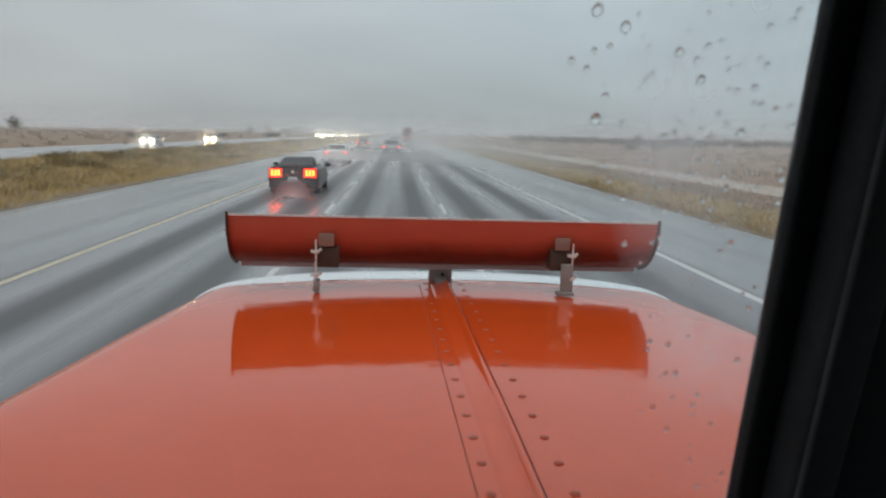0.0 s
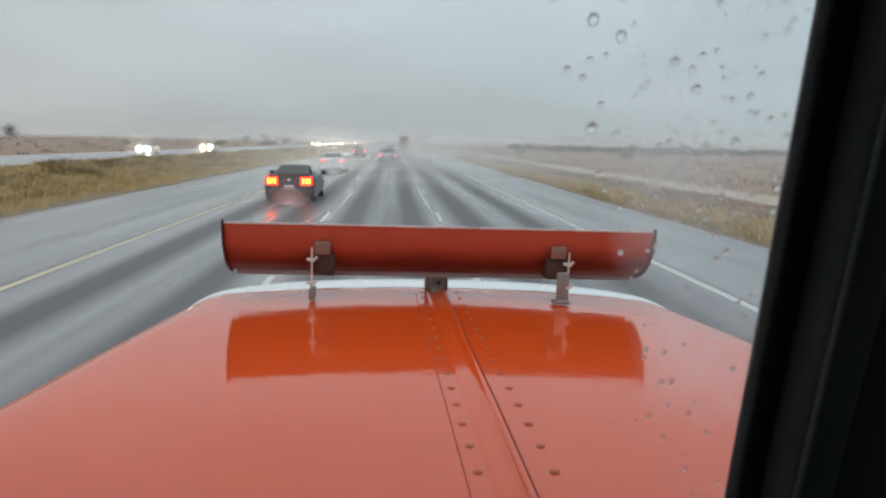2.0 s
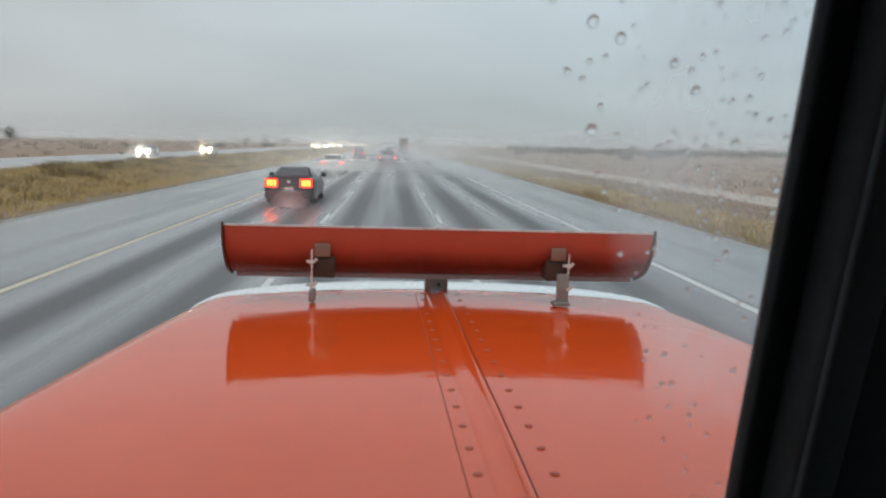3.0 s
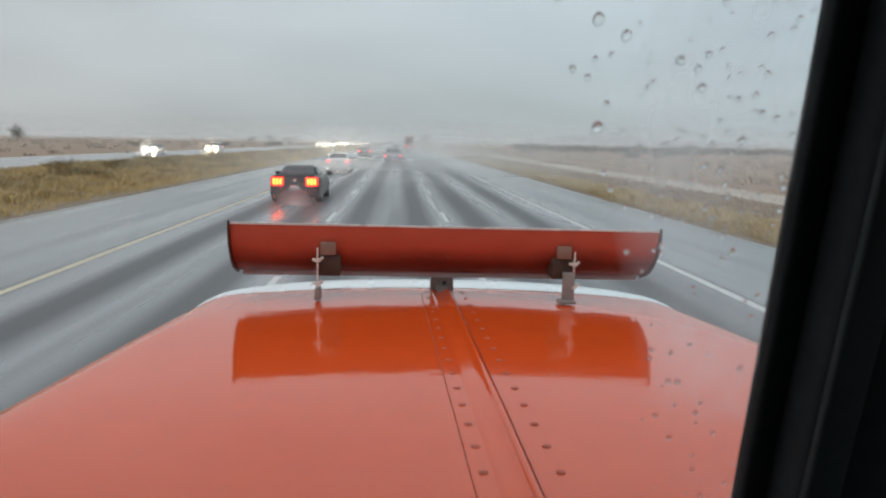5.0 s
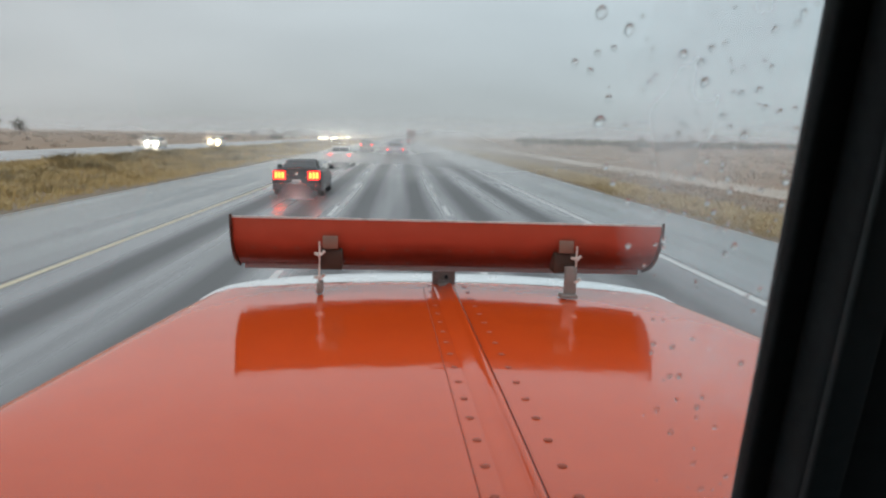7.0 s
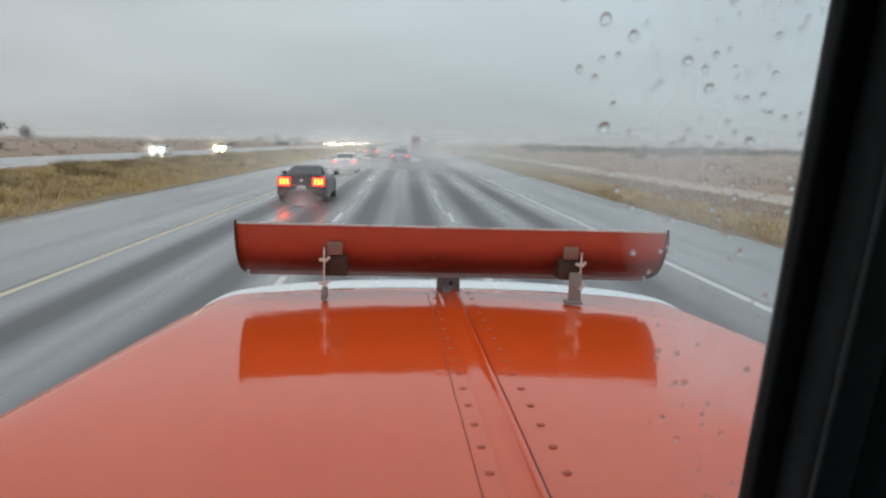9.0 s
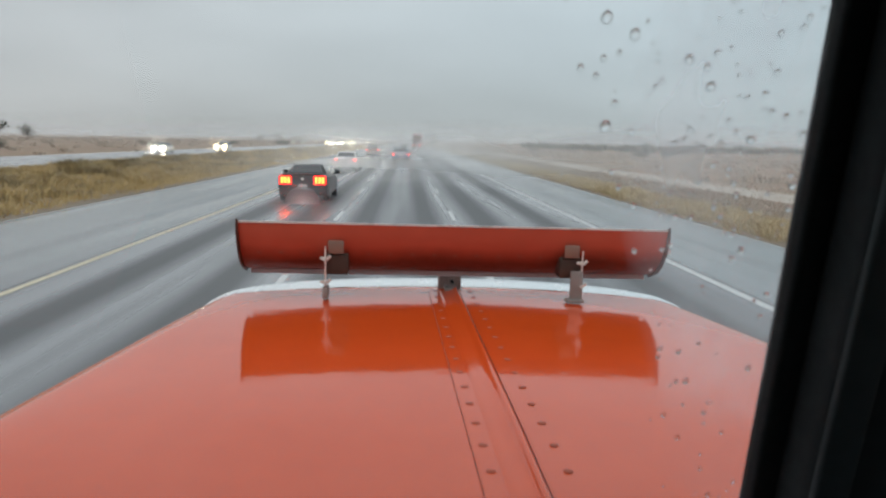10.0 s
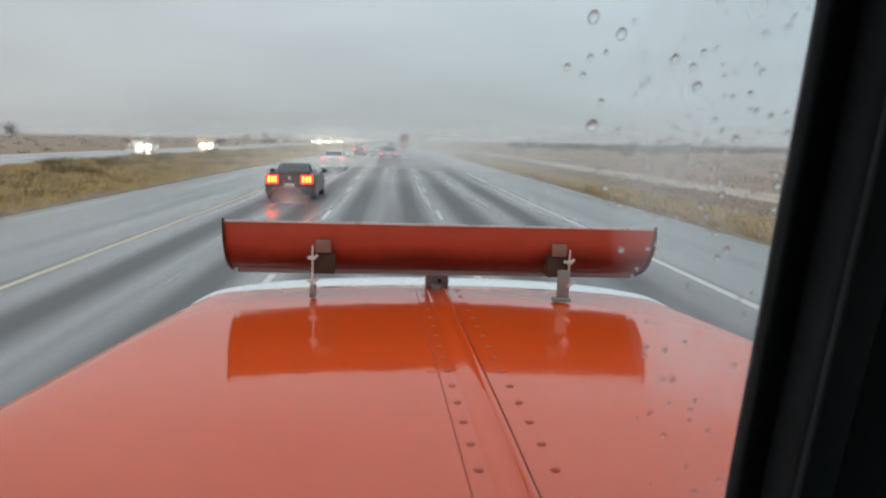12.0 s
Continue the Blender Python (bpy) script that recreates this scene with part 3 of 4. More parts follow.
def car(name, shape, paint, label, at, lamps, group="", beam=0.13):
    s = SHAPES[shape]
    w, length, belt, roof, tail, nose = s["w"], s["length"], s["belt"], s["roof"], s["tail"], s["nose"]
    c0, c1, c2, c3 = s["cab"]
    base = thing(name, label, "car", group, at=at)
    rows = [(0.0, w * 0.86, 0.27, tail - 0.08), (0.06, w * 0.95, 0.23, tail - 0.02), (0.35, w, 0.20, tail), (1.0, w, 0.19, belt), (length * 0.5, w * 0.985, 0.20, belt - 0.02),
            (c3, w * 0.98, 0.22, belt - 0.04), (length - 0.7, w * 0.97, 0.24, nose + 0.06), (length - 0.12, w * 0.90, 0.28, nose - 0.06), (length, w * 0.78, 0.34, nose - 0.18)]
    part("body", loft(bmesh.new(), [ring_at(y, hw, z0, z1, 0.10) for y, hw, z0, z1 in rows]), paint, base)
    gw, rw = (w * 0.82, w * 0.56) if shape == "coupe" else (w * 0.90, w * 0.70)
    cabin = [(c0, gw * 0.93, belt + 0.03), (c1, gw, roof - 0.03), ((c1 + c2) / 2, gw, roof), (c2, gw, roof - 0.05), (c3, gw * 0.95, belt + 0.02)]
    rings = []
    for y, hw, z1 in cabin:
        k = min(1.0, (z1 - belt) / (roof - belt))
        rings.append(ring_at(y, hw, belt - 0.12, z1, 0.05, hw + (rw - hw) * k))
    part("cabin", loft(bmesh.new(), rings), paint, base)

    def pane(title, pts, push):
        bm = bmesh.new()
        sheet(bm, [[pts[0], pts[1]], [pts[3], pts[2]]], push)
        part(title, bm, M_DARK_GLASS, base, smooth=False)

    dz, dy = roof - belt, c1 - c0
    out = Vector((0, -dz, dy)).normalized() * 0.012
    lo, hi = 0.16, 0.90
    rear = [(sx * (gw * 0.93 + (rw - gw * 0.93) * k) * 0.90, c0 + dy * k, belt + 0.03 + (dz - 0.06) * k) for sx, k in ((-1, lo), (1, lo), (1, hi), (-1, hi))]
    pane("rear_window", [Vector(p) + out for p in rear], -out * 1.6)
    dy = c3 - c2
    out = Vector((0, dz, dy)).normalized() * 0.012
    fore = [(sx * (gw * 0.93 + (rw - gw * 0.93) * k) * 0.90, c3 - dy * k, belt + 0.02 + (dz - 0.07) * k) for sx, k in ((-1, lo), (1, lo), (1, hi), (-1, hi))]
    pane("windscreen", [Vector(p) + out for p in fore], -out * 1.6)
    for sx in (-1, 1):
        out = Vector((sx * 0.010, 0, 0.004))
        for y0, y1, u0, u1 in ((c1 - 0.25, (c1 + c2) / 2 - 0.05, c1 + 0.05, (c1 + c2) / 2 - 0.06), ((c1 + c2) / 2 + 0.05, c3 - 0.45, (c1 + c2) / 2 + 0.04, c2 - 0.02)):
            def skin(y, k):
                return Vector((sx * (gw + (rw - gw) * k), y, belt + dz * k)) + out
            pane("side_window", [skin(y0, 0.14), skin(y1, 0.14), skin(u1, 0.82), skin(u0, 0.82)], -out * 2)
        bm = boxed(sx * (w + 0.10) - 0.09, sx * (w + 0.10) + 0.09, c3 - 0.62, c3 - 0.52, belt - 0.02, belt + 0.12, bevel=0.025)
        tube(bm, (sx * w * 0.9, c3 - 0.55, belt - 0.02), (sx * (w + 0.06), c3 - 0.56, belt + 0.03), 0.022, 6)
        part("mirror", bm, M_RUBBER, base)
        for y in (0.85, length - 0.92):
            wheel(base, sx * (w - 0.13), y, 0.335, 0.23)
    part("rear_bumper", boxed(-w * 0.9, w * 0.9, -0.05, 0.12, 0.28, 0.50, bevel=0.03), M_RUBBER if shape == "suv" else paint, base)
    part("diffuser", boxed(-w * 0.6, w * 0.6, -0.055, 0.06, 0.17, 0.30, bevel=0.02), M_RUBBER, base)
    pz = 0.50 if shape == "coupe" else 0.80
    plate = part("licence_plate", boxed(-0.165, 0.165, -0.065, 0.03, pz, pz + 0.16), M_PLATE, base, "pale licence plate", False)
    part("plate_bar", boxed(-0.11, 0.11, -0.070, -0.064, pz + 0.06, pz + 0.085), M_BAR, plate, "dark bar across the plate", False)
    tz = tail - 0.26
    for sx in (-1, 1):
        if lamps == "bars":
            # The panel behind the bars glows in place of their red halo.
            part("halo_panel", boxed(min(sx * w * 0.43, sx * w * 0.91), max(sx * w * 0.43, sx * w * 0.91), -0.035, 0.2, tz - 0.11, tz + 0.22, bevel=0.03), M_TAIL_DIM, base, "panel glowing red for the halo round the lamp bars")
            for k in range(3):
                cx = sx * w * (0.54 + 0.13 * k)
                part("tail_lamp", boxed(cx - 0.042, cx + 0.042, -0.055, 0.05, tz - 0.06, tz + 0.17, bevel=0.012), M_TAIL_HOT, base, "glowing red and amber lamp bar")
        elif shape == "suv":
            part("tail_lamp", boxed(sx * w * 0.84 - 0.075, sx * w * 0.84 + 0.075, -0.03, 0.16, tz + 0.0, tz + 0.24, bevel=0.03), M_TAIL, base, "glowing red tail lamp")
        else:
            part("tail_lamp", boxed(sx * w * 0.76 - 0.11, sx * w * 0.76 + 0.11, -0.03, 0.18, tz + 0.02, tz + 0.14, bevel=0.03), M_TAIL, base, "glowing red tail lamp")
        bm = bmesh.new()
        tube(bm, (sx * w * 0.66, length - 0.22, nose - 0.16), (sx * w * 0.66, length + 0.01, nose - 0.18), beam * 1.1, 16, beam)
        part("headlamp", bm, M_HEAD if lamps != "warm" else M_HEAD_WARM, base, "dazzling lit headlamp")
        # Extra lamps below the headlamps, added only to enlarge their glow.
        bm = bmesh.new()
        tube(bm, (sx * w * 0.62, length - 0.22, 0.40), (sx * w * 0.62, length + 0.012, 0.39), beam * 0.5, 12)
        part("glow_lamp", bm, M_HEAD if lamps != "warm" else M_HEAD_WARM, base, "small lit lamp added for more headlamp glow")
    part("grille", boxed(-w * 0.45, w * 0.45, length - 0.2, length + 0.012, 0.40, nose - 0.22, bevel=0.02), M_RUBBER, base)
    if lamps == "bars":
        part("spoiler", boxed(-w * 0.80, w * 0.80, 0.02, 0.24, tail - 0.01, tail + 0.035, bevel=0.015), paint, base)
        bm = bmesh.new()
        tube(bm, (0, -0.03, 0.86), (0, 0.02, 0.86), 0.055, 14)
        part("badge", bm, M_ZINC, base, "round silver badge")
    return base


def facing(x, y, turn=0.0):
    return pose(x, y, 0.0, 0, 0, turn)


car("sports_coupe", "coupe", M_BLACK_CAR, "black sports coupe with lit three-bar tail lamps", facing(-3.86, 29.0), "bars")
car("white_sedan", "sedan", M_WHITE_CAR, "white sedan with lit tail lamps on the wet road", facing(-4.45, 57.0), "lit")
car("estate_car", "suv", M_BLUE_CAR, "dark blue estate car with lit tail lamps in spray", facing(-0.55, 80.0), "lit")
car("red_minivan", "suv", M_RED_CAR, "dark red minivan with lit tail lamps", facing(-4.9, 112.0), "lit")
car("silver_estate", "suv", M_SILVER_CAR, "silver estate car with lit tail lamps far ahead", facing(-0.6, 150.0), "lit")
# Oncoming headlamps are made wider than true, for their glare.
on_a = car("oncoming_sedan", "sedan", M_SILVER_CAR, "oncoming sedan with dazzling lit headlamps", facing(-34.5, 114.0, 180), "lit", "oncoming cars", 0.32)
on_b = car("oncoming_suv", "suv", M_WHITE_CAR, "oncoming estate car with warm lit headlamps", facing(-30.2, 132.0, 180), "warm", "oncoming cars", 0.32)


def wheel_spray(x, y, wide):
    """Spray that the wheels throw up close behind a car."""
    bm = bmesh.new()
    vs = [bm.verts.new(p) for p in ((-wide, 0, 0), (wide, 0, 0), (wide, 0, wide), (-wide, 0, wide))]
    bm.faces.new(vs)
    ob = mesh_thing("wheel_spray", bm, spray_glow_veil("wheel_spray_veil", 0.8, wide), "pale spray behind the wheels of a car", "spray", kind="stuff", smooth=False)
    ob.location = (x + 0.15, y - 1.3, 0.02)


def lamp_glow(x, y, reach, density):
    """Sheet added a step ahead of an oncoming car's lamps to spread their glow."""
    bm = bmesh.new()
    vs = [bm.verts.new(p) for p in ((-reach, 0, -0.62), (reach, 0, -0.62), (reach, 0, reach), (-reach, 0, reach))]
    bm.faces.new(vs)
    ob = mesh_thing("headlamp_glow", bm, spray_glow_veil("headlamp_glow_veil", density, reach), "pale sheet added for the glow of oncoming headlamps", "spray", kind="stuff", smooth=False)
    ob.location = (x, y, 0.64)


for x, y, wide in ((-3.86, 29.0, 1.7), (-4.45, 57.0, 1.9), (-0.55, 80.0, 1.9)):
    wheel_spray(x, y, wide)
lamp_glow(-34.5, 108.4, 2.4, 0.5)
lamp_glow(-30.2, 126.4, 2.4, 0.5)
for k, y in enumerate((322, 338, 358, 380, 402, 428, 455, 488, 525, 570, 620, 680, 750)):
    x = (-30.2, -33.8)[k % 2]
    copy_thing(on_b if k % 3 == 1 else on_a, facing(x, y, 180))
    if k % 4 == 0:
        lamp_glow(x, y - 5.6, 4.5, 0.85)

semi = thing("semi_trailer", "tall semi trailer with red marker lamps far ahead", "truck", at=facing(3.3, 235))
part("trailer_box", boxed(-1.28, 1.28, 0, 14.5, 1.15, 4.05, bevel=0.03), M_RED_CAR, semi)
part("chassis", boxed(-0.5, 0.5, 0.3, 14.0, 0.8, 1.15), M_RUBBER, semi, smooth=False)
part("bumper_bar", boxed(-1.2, 1.2, -0.02, 0.12, 0.5, 0.66, bevel=0.02), M_STEEL, semi)
for s in (-1, 1):
    part("door_leaf", boxed(min(s * 0.02, s * 1.2), max(s * 0.02, s * 1.2), -0.03, 0.02, 1.25, 3.95), M_RED_CAR, semi, smooth=False)
    part("bumper_post", boxed(s * 0.6 - 0.05, s * 0.6 + 0.05, 0.0, 0.1, 0.6, 1.16), M_STEEL, semi, smooth=False)
    part("tail_lamp", boxed(s * 0.95 - 0.16, s * 0.95 + 0.16, -0.05, 0.02, 0.95, 1.14, bevel=0.02), M_TAIL, semi, "glowing red tail lamp")
    part("marker_lamp", boxed(s * 0.9 - 0.06, s * 0.9 + 0.06, -0.05, 0.0, 3.98, 4.05), M_TAIL, semi, "small red marker lamp", False)
    for y in (1.4, 2.7, 12.5):
        wheel(semi, s * 0.95, y, 0.5, 0.55)


# ---- the truck that the camera rides in ----
XC = 0.0            # the nose is built about its own middle line
TOP = 1.93          # the hood's height
# how the nose sits: a little turned to the left, its right side lower
NOSE = Matrix.Translation((0.135, 2.1, TOP - 0.005)) @ pose(0, 0, 0, 0, 0.7, 1.4) @ Matrix.Translation((0, -2.1, -TOP))
truck = thing("truck", "orange long-nosed truck with a wet riveted hood", "truck")


def half_width(y):
    return 0.715 + (2.10 - y) * 0.1445


def nose_y(q):
    """The hood's front edge; q: how far out, from -1 to 1."""
    return 2.222 - 0.018 * q * q - 0.115 * abs(q) ** 12


def nose_part(name, bm, material, parent, label="", smooth=True):
    bm.transform(NOSE)
    return part(name, bm, material, parent, label, smooth)


# hood: crowned top, rolled shoulders, upright flanks
ROLL, ROLL_Z = 0.10, 0.06


def hood_section(y_of, v):
    """One cross-section of the hood from flank to flank."""
    flat = half_width(2.1) - ROLL
    steps = [(math.sin(radians(9 * k)), 1 - math.cos(radians(9 * k))) for k in range(1, 11)]
    row = []
    for sx, out, down in [(-1, o, d) for o, d in steps[::-1]] + [(0, j / 20, 0) for j in range(-20, 21)] + [(1, o, d) for o, d in steps]:
        reach = out * flat if sx == 0 else sx * (flat + ROLL * out)
        q = reach / (flat + ROLL)
        y = y_of(q)
        crown = (0.020 + 0.008 * v ** 5) * q * q
        wide = (half_width(y) - ROLL) / flat if sx == 0 else 1.0
        x = reach * wide if sx == 0 else sx * (half_width(y) - ROLL + ROLL * out)
        row.append(Vector((XC + x, y, TOP - crown - ROLL_Z * down)))
    return row


grid = []
for i in range(41):
    v = i / 40
    row = hood_section(lambda q: 0.60 + v * (nose_y(q) - 0.60), v)
    grid.append([Vector((row[0].x - 0.012, row[0].y, 1.15))] + row + [Vector((row[-1].x + 0.012, row[-1].y, 1.15))])
hood = nose_part("hood", sheet(bmesh.new(), grid, (0, 0, -0.004)), M_PAINT, truck, "glossy wet orange hood reflecting the grey sky")

# hinge along the hood's middle, with its leaves and two rows of rivets
HX = -0.003
HUMP = ((-0.036, -0.003), (-0.030, 0.0012), (-0.016, 0.0024), (-0.004, 0.0046), (0.003, 0.0074), (0.009, 0.0110), (0.0145, 0.0138), (0.0180, 0.0144), (0.0212, 0.0128), (0.0230, 0.0085), (0.0234, -0.003))


def hinge_run(section):
    """A length of the hinge; its free side draws in towards the cab."""
    rings = []
    for y, draw in ((0.62, 0.0115), (0.74, 0.0100), (0.86, 0.0085), (1.02, 0.0066), (1.2, 0.0050), (2.15, 0.0025)):
        rings.append([(HX + a - draw * min(1.0, max(0.0, a / 0.0145)), y, TOP + h) for a, h in section])
    return loft(bmesh.new(), rings)


def slat(x0, x1, h):
    return [(x0, -0.004), (x0, h), (x1, h), (x1, -0.004)]


nose_part("hinge_tube", hinge_run(HUMP), M_PAINT, hood, "rounded orange centre hinge")
nose_part("hinge_leaf", hinge_run(slat(-0.062, -0.034, 0.0016)), M_PAINT, hood, smooth=False)
nose_part("hinge_leaf", hinge_run(slat(0.0290, 0.070, 0.0012)), M_PAINT, hood, smooth=False)
# A solid strip, coloured dark for the shadow gap along the tube.
nose_part("hinge_shade_strip", hinge_run(slat(0.0225, 0.0292, 0.0006)), M_GAP, hood, "strip coloured dark for the shade beside the hinge tube", False)
nose_part("seam", boxed(HX - 0.0637, HX - 0.0625, 0.62, 2.15, TOP - 0.004, TOP + 0.0010), M_RIVET, hood, "thin dark seam beside the hinge", False)
rivet_mesh = finish("rivet", dome(bmesh.new(), (0, 0, 0), 0.0066, 0.17, 12), M_RIVET)
for k in range(17):
    for x in (HX - 0.046, HX + 0.056):
        ob = new("rivet", rivet_mesh)
        ob.parent, ob.matrix_local = hood, NOSE @ Matrix.Translation((x, 0.771 + 0.0865 * k, TOP + 0.0022))

# polished radiator shell round the nose
rings = []
lip = hood_section(nose_y, 1.0)
for at in lip:
    q = min(1.0, abs(at.x - XC) / (half_width(at.y)))
    reach = 0.03 + 0.97 * (1 - q ** 4)
    prof = ((-0.008, -0.004), (-0.003, 0.003), (0.020, 0.008), (0.045, 0.016), (0.068, 0.022), (0.084, 0.022), (0.096, 0.012), (0.102, -0.010), (0.104, -0.60))
    rings.append([at + Vector((0, d * reach * 0.62, h * reach * 0.80 if h > 0 else h)) for d, h in prof])
nose_part("radiator_shell", sheet(bmesh.new(), rings, (0, -0.003, -0.004)), M_CHROME, truck, "polished radiator shell with raindrops")
nose_part("grille", boxed(XC - 0.5, XC + 0.5, 2.275, 2.30, 1.15, 1.78), M_VINYL, truck, smooth=False)
bm = boxed(XC - 0.036, XC + 0.031, 2.196, 2.226, TOP - 0.004, TOP + 0.052, bevel=0.004)
box(bm, XC - 0.020, XC + 0.018, 2.150, 2.204, TOP - 0.002, TOP + 0.012, bevel=0.004)
latch = nose_part("hood_latch", bm, M_GREY_STEEL, truck, "grey steel latch block at the hood's nose")
# Black disc on the latch in place of the hole's shade.
bm = bmesh.new()
tube(bm, (XC + 0.004, 2.190, TOP + 0.022), (XC + 0.004, 2.198, TOP + 0.022), 0.0055, 10)
nose_part("bolt_hole_disc", bm, M_RUBBER, latch, "dark disc for the shade in a round bolt hole")

# curved air deflector on two brackets
DX0, DX1 = -0.5785, 0.5785
CURVE = [(2.040, 2.129), (2.043, 2.112), (2.049, 2.092), (2.058, 2.070), (2.072, 2.048), (2.092, 2.026), (2.120, 2.006), (2.150, 1.993), (2.185, 1.984)]
grid = []
for y, z in CURVE:
    grid.append([(DX0 + (DX1 - DX0) * k / 24, y, z) for k in range(25)])
deflector = nose_part("air_deflector", sheet(bmesh.new(), grid, (0, 0.0035, 0.0035)), M_PAINT_BACK, truck, "curved orange air deflector with shade painted on its lower part")
bm = bmesh.new()
sheet(bm, [[(DX0 + (DX1 - DX0) * k / 24, 2.0375, 2.1325 + h) for k in range(25)] for h in (0.001, -0.004)], (0, 0.006, 0))
nose_part("top_lip", bm, M_ZINC, deflector, "bare metal upper edge")
bm = bmesh.new()
sheet(bm, [[(DX0 + 0.01 + (DX1 - DX0 - 0.02) * k / 24, 2.186 + d, 1.986 + h) for k in range(25)] for d, h in ((0.0, 0.0), (-0.009, -0.015))], (0, 0.004, 0.0))
nose_part("bottom_lip", bm, M_ALLOY, deflector, "bright metal lower lip")
for x in (DX0 - 0.005, DX1):
    outer = [(x, y - 0.010, z - 0.004) for y, z in CURVE]
    outer[0] = (x, 2.034, 2.139)
    outer[-1] = (x, 2.180, 1.977)
    inner = [(x, min(y + 0.006 + 0.012 * k, 2.20), z + 0.004 * min(k, 4)) for k, (y, z) in enumerate(CURVE)]
    inner[0] = (x, 2.040, 2.139)
    nose_part("end_plate", sheet(bmesh.new(), [outer, inner], (0.006, 0, 0)), M_EDGE, deflector, "dark curved end plate")
rivet_small = finish("rivet", dome(bmesh.new(), (0, 0, 0), 0.0030, 0.7, 6, (0, -1, -0.35)), M_STEEL)
for k in range(19):
    ob = new("rivet", rivet_small)
    ob.parent, ob.matrix_local = deflector, NOSE @ Matrix.Translation((DX0 + 0.05 + (DX1 - DX0 - 0.1) * k / 18, 2.0690, 2.0465))


def bracket(x, side):
    bm = boxed(x - 0.001, x + 0.040, 2.042, 2.047, 2.050, 2.085, bevel=0.0015)
    ob = nose_part("bracket", bm, M_STEEL, deflector, "weathered steel bracket")
    bm = boxed(x - 0.010, x + 0.052, 2.052, 2.115, 1.992, 2.047, bevel=0.003)
    nose_part("clamp", bm, M_RUST, ob, "rusty brown clamp under the deflector")
    rx = x - 0.008 if side < 0 else x + 0.048
    bm = bmesh.new()
    tube(bm, (rx, 2.045, TOP + 0.002), (rx, 2.038, 2.070), 0.0027, 8)
    nose_part("rod", bm, M_ZINC, ob, "thin bright threaded rod")
    for z in (TOP + 0.043, 2.036):
        bm = bmesh.new()
        tube(bm, (rx, 2.042, z - 0.004), (rx, 2.042, z + 0.004), 0.010, 6)
        for s in (-1, 1):
            tube(bm, (rx + s * 0.006, 2.042, z), (rx + s * 0.0135, 2.040, z + 0.005 + 0.003 * s), 0.0034, 8, 0.0048)
        nose_part("wing_nut", bm, M_ZINC, ob)
    if side < 0:
        bm = boxed(rx - 0.007, rx + 0.009, 2.03, 2.075, TOP - 0.001, TOP + 0.030, bevel=0.003)
    else:
        bm = boxed(rx - 0.032, rx + 0.003, 2.035, 2.041, TOP - 0.001, TOP + 0.085, bevel=0.002)
        box(bm, rx - 0.042, rx + 0.005, 2.02, 2.055, TOP - 0.001, TOP + 0.008, bevel=0.002)
    nose_part("foot", bm, M_GREY_STEEL, ob)


bracket(-0.3415, -1)
bracket(0.2975, 1)

# cab: windscreen with its rubber, centre post, and dark inside
SLOPE = 0.30


def on_glass(x, z, out=0.0):
    k = 1 / math.sqrt(1 + SLOPE * SLOPE)
    return Vector((x, 0.52 - SLOPE * (z - 2.35) + out * k, z + out * SLOPE * k))


def glass_slab(x0, x1, z0, z1, out0, out1, bevel=0.0, lean=0.0):
    """A flat bar that lies in the plane of the windscreen; lean: how far its top stands to the left of its foot."""
    bm = bmesh.new()
    rings = [[on_glass(x - lean * (z - z0) / (z1 - z0), z, o) for x, o in ((x0, out0), (x1, out0), (x1, out1), (x0, out1))] for z in (z0, z1)]
    loft(bm, rings)
    if bevel:
        bmesh.ops.bevel(bm, geom=list(bm.edges), offset=bevel, segments=3, affect="EDGES", profile=0.5)
    return bm


Z0, Z1 = 1.96, 2.56
LEAN = 0.0300
windshield = part("windshield", glass_slab(-0.66, 0.315, Z0, Z1, 0.0, 0.005), M_GLASS, truck, "clear flat windshield pane with raindrops", False)
windshield.visible_shadow = False
post = part("windshield_post", glass_slab(0.318, 0.47, Z0 - 0.02, Z1 + 0.02, -0.055, 0.03, 0.012, LEAN), M_VINYL, truck, "thick black centre post")
part("gasket", glass_slab(0.2965, 0.319, Z0, Z1, -0.012, 0.012, 0.004, LEAN), M_RUBBER, post, "black rubber gasket")
part("post_trim", glass_slab(0.3185, 0.347, Z0, Z1, -0.061, -0.052, 0.003, LEAN), M_TRIM, post, "dark grey trim strip")
part("header", glass_slab(-0.78, 1.13, Z1, Z1 + 0.12, -0.06, 0.03, 0.01), M_VINYL, truck)
part("corner_post", glass_slab(-0.78, -0.66, Z0 - 0.1, Z1 + 0.02, -0.06, 0.03, 0.01), M_VINYL, truck)
part("far_corner_post", glass_slab(1.01, 1.13, Z0 - 0.1, Z1 + 0.02, -0.06, 0.03, 0.01), M_VINYL, truck)
far_pane = part("windshield_pane", glass_slab(0.445, 1.01, Z0, Z1, 0.0, 0.005), M_GLASS, truck, "clear flat windshield pane", False)
far_pane.visible_shadow = False
part("cowl", boxed(-0.70, 1.04, 0.56, 0.72, 1.15, 1.945, bevel=0.01), M_PAINT, truck)
part("dashboard", boxed(-0.75, 1.1, 0.30, 0.60, 1.45, 1.94, bevel=0.03), M_VINYL, truck)
part("cab_roof", boxed(-0.80, 1.15, -1.05, 0.46, 2.66, 2.72, bevel=0.02), M_VINYL, truck)
part("cab_back", boxed(-0.80, 1.15, -1.10, -1.05, 1.15, 2.70), M_VINYL, truck, smooth=False)
part("cab_floor", boxed(-0.80, 1.15, -1.05, 0.58, 1.10, 1.16), M_VINYL, truck, smooth=False)
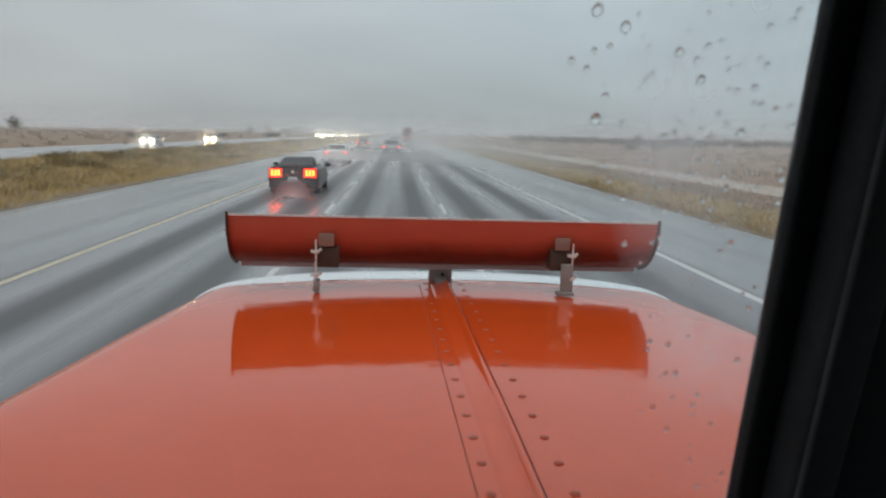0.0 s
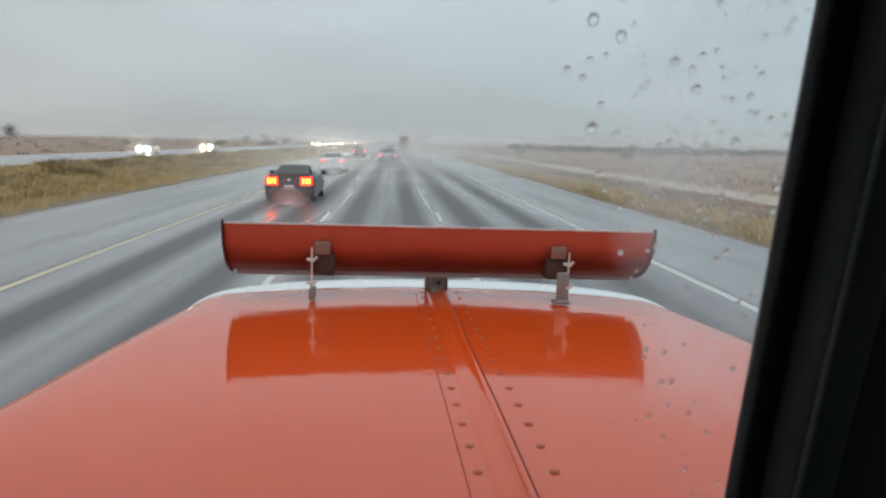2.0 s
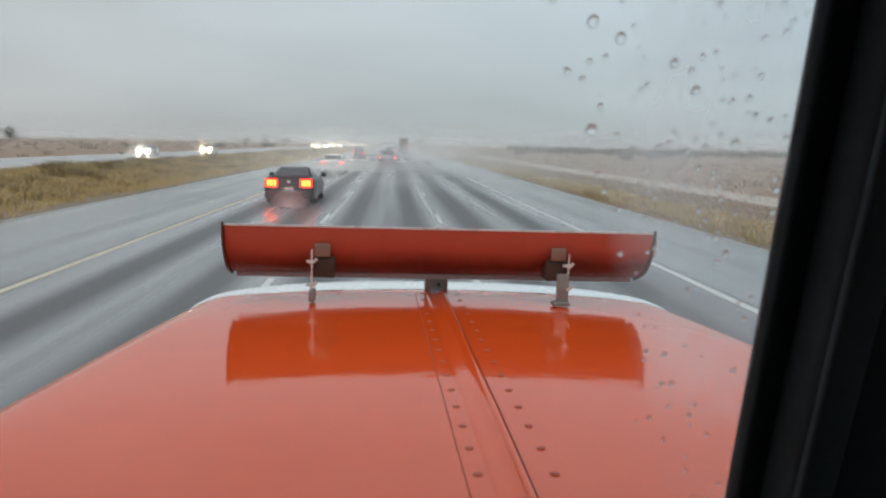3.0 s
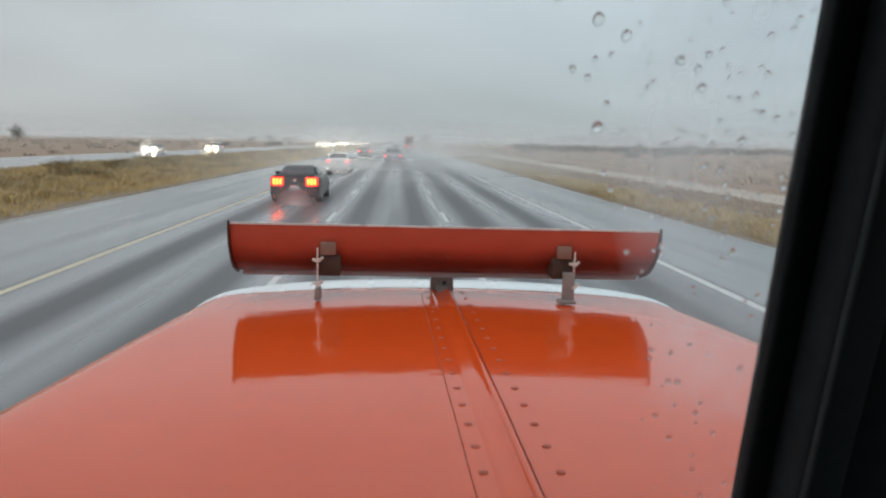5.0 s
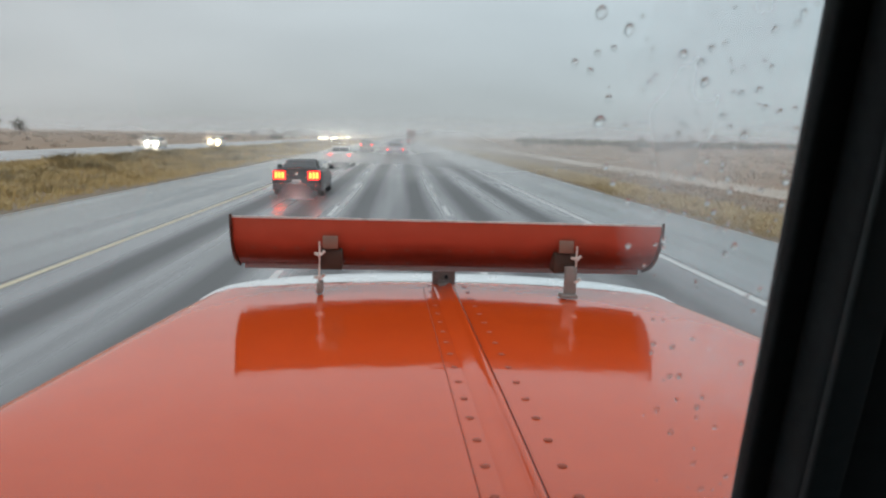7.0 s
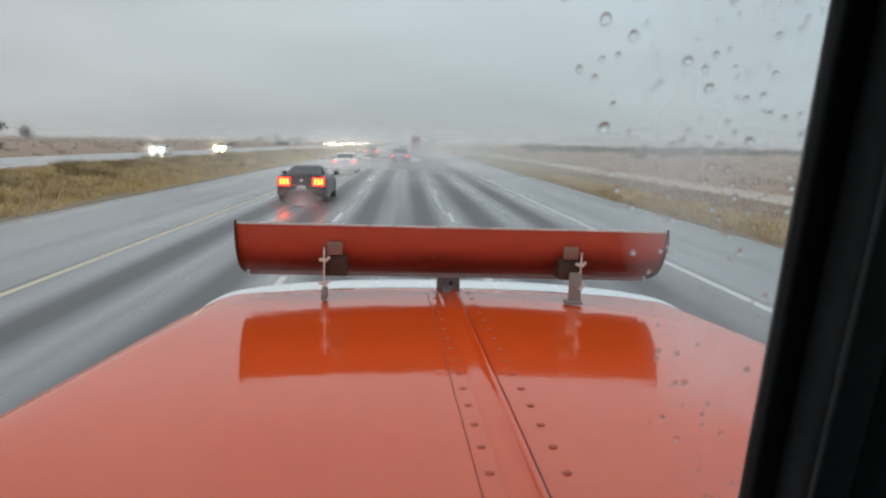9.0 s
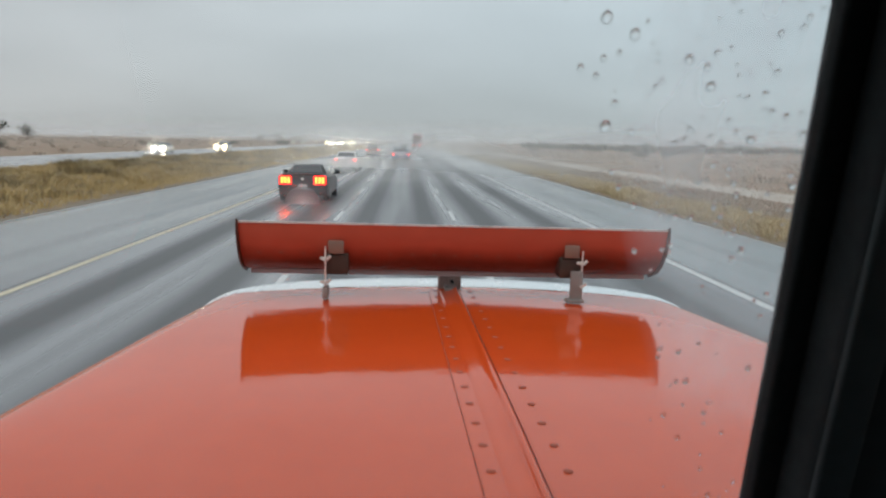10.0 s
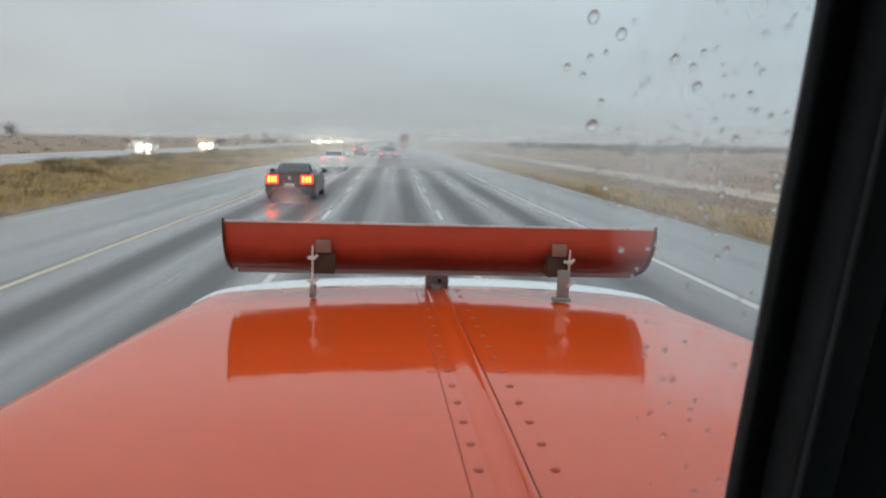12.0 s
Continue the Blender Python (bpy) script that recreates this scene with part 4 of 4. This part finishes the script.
for x0, x1 in ((-0.82, -0.78), (1.13, 1.17)):
    part("cab_door", boxed(x0, x1, -1.05, 0.62, 1.12, 2.05), M_PAINT, truck, smooth=False)
    part("cab_side", boxed(x0, x1, -1.05, -0.45, 2.05, 2.68), M_PAINT, truck, smooth=False)
    part("door_frame", boxed(x0, x1, -0.45, 0.46, 2.58, 2.68), M_VINYL, truck, smooth=False)
part("chassis", boxed(0.15 - 0.42, 0.15 + 0.42, -2.6, 2.2, 0.75, 1.12), M_RUBBER, truck, smooth=False)
for y in (1.55, -2.0):
    for s in (-1, 1):
        wheel(truck, 0.15 + s * 0.95, y, 0.52, 0.30)
    part("axle", tube(bmesh.new(), (0.15 - 0.9, y, 0.52), (0.15 + 0.9, y, 0.52), 0.08, 10), M_STEEL, truck)
    part("spring_block", boxed(0.15 - 0.40, 0.15 + 0.40, y - 0.12, y + 0.12, 0.5, 0.78), M_RUBBER, truck, smooth=False)

# wiper, parked at the foot of the pane
bm = bmesh.new()
tube(bm, on_glass(-0.10, 1.972, 0.03), on_glass(0.26, 1.985, 0.022), 0.006, 8, 0.004)
arm = part("wiper_arm", bm, M_RUBBER, truck, "black wiper arm at rest")
bm = bmesh.new()
tube(bm, on_glass(-0.24, 1.978, 0.014), on_glass(0.26, 1.992, 0.014), 0.006, 8)
part("wiper_blade", bm, M_RUBBER, arm)


# thin film of water that the wiper leaves beside the post
bm = bmesh.new()
rows = []
for k in range(13):
    z = 2.0 + 0.5 * k / 12
    edge = 0.232 - 0.128 * (z - 2.05) / 0.39
    rows.append([bm.verts.new(on_glass(x, z, 0.0053)) for x in (edge, edge + 0.03, 0.300)])
for one, two in zip(rows, rows[1:]):
    for k in range(2):
        bm.faces.new((one[k], one[k + 1], two[k + 1], two[k]))
part("water_film", bm, M_FILM, windshield, "thin film of rainwater beside the post")


# raindrops where the wiper does not reach
def raindrops():
    rng = random.Random(33)
    bm = bmesh.new()
    made = []
    tries = 0
    while len(made) < 165 and tries < 6000:
        tries += 1
        z = rng.uniform(2.045, 2.475)
        k = (z - 2.05) / 0.39
        edge = 0.222 - 0.128 * k
        x = edge + (0.290 - 0.022 * k - edge) * rng.random() ** 0.75
        big = rng.random()
        if z < 2.27 and rng.random() < 0.72:
            continue
        r = rng.uniform(0.0040, 0.0056) if big > 0.978 else rng.uniform(0.0025, 0.0036) if big > 0.90 else rng.uniform(0.0009, 0.0023)
        if z < 2.30 and r > 0.0024:
            r *= 0.7
        if any((x - a) ** 2 + (z - b) ** 2 < (r + c + 0.0006) ** 2 for a, b, c in made):
            continue
        made.append((x, z, r))
        sides, levels = 18, 7
        tall, sag = rng.uniform(1.0, 1.35), rng.uniform(0.0, 0.25)
        wob = [1 + 0.10 * math.sin(2 * math.pi * i / sides * 2 + rng.random()) for i in range(sides)]
        rings = []
        for q in range(levels):
            a = math.pi / 2 * q / levels
            ring = []
            for i in range(sides):
                b = 2 * math.pi * i / sides
                dx = r * math.cos(a) * math.cos(b) * wob[i]
                dz = r * math.cos(a) * math.sin(b) * tall
                h = r * 0.66 * math.sin(a) * (1 - sag * math.sin(b) * math.cos(a))
                ring.append(on_glass(x + dx, z + dz, 0.0052 + h))
            rings.append(ring)
        loft(bm, rings)
    mesh_thing("raindrops", bm, M_WATER, "clear raindrops clinging to the windshield glass", "raindrops", kind="stuff")


raindrops()
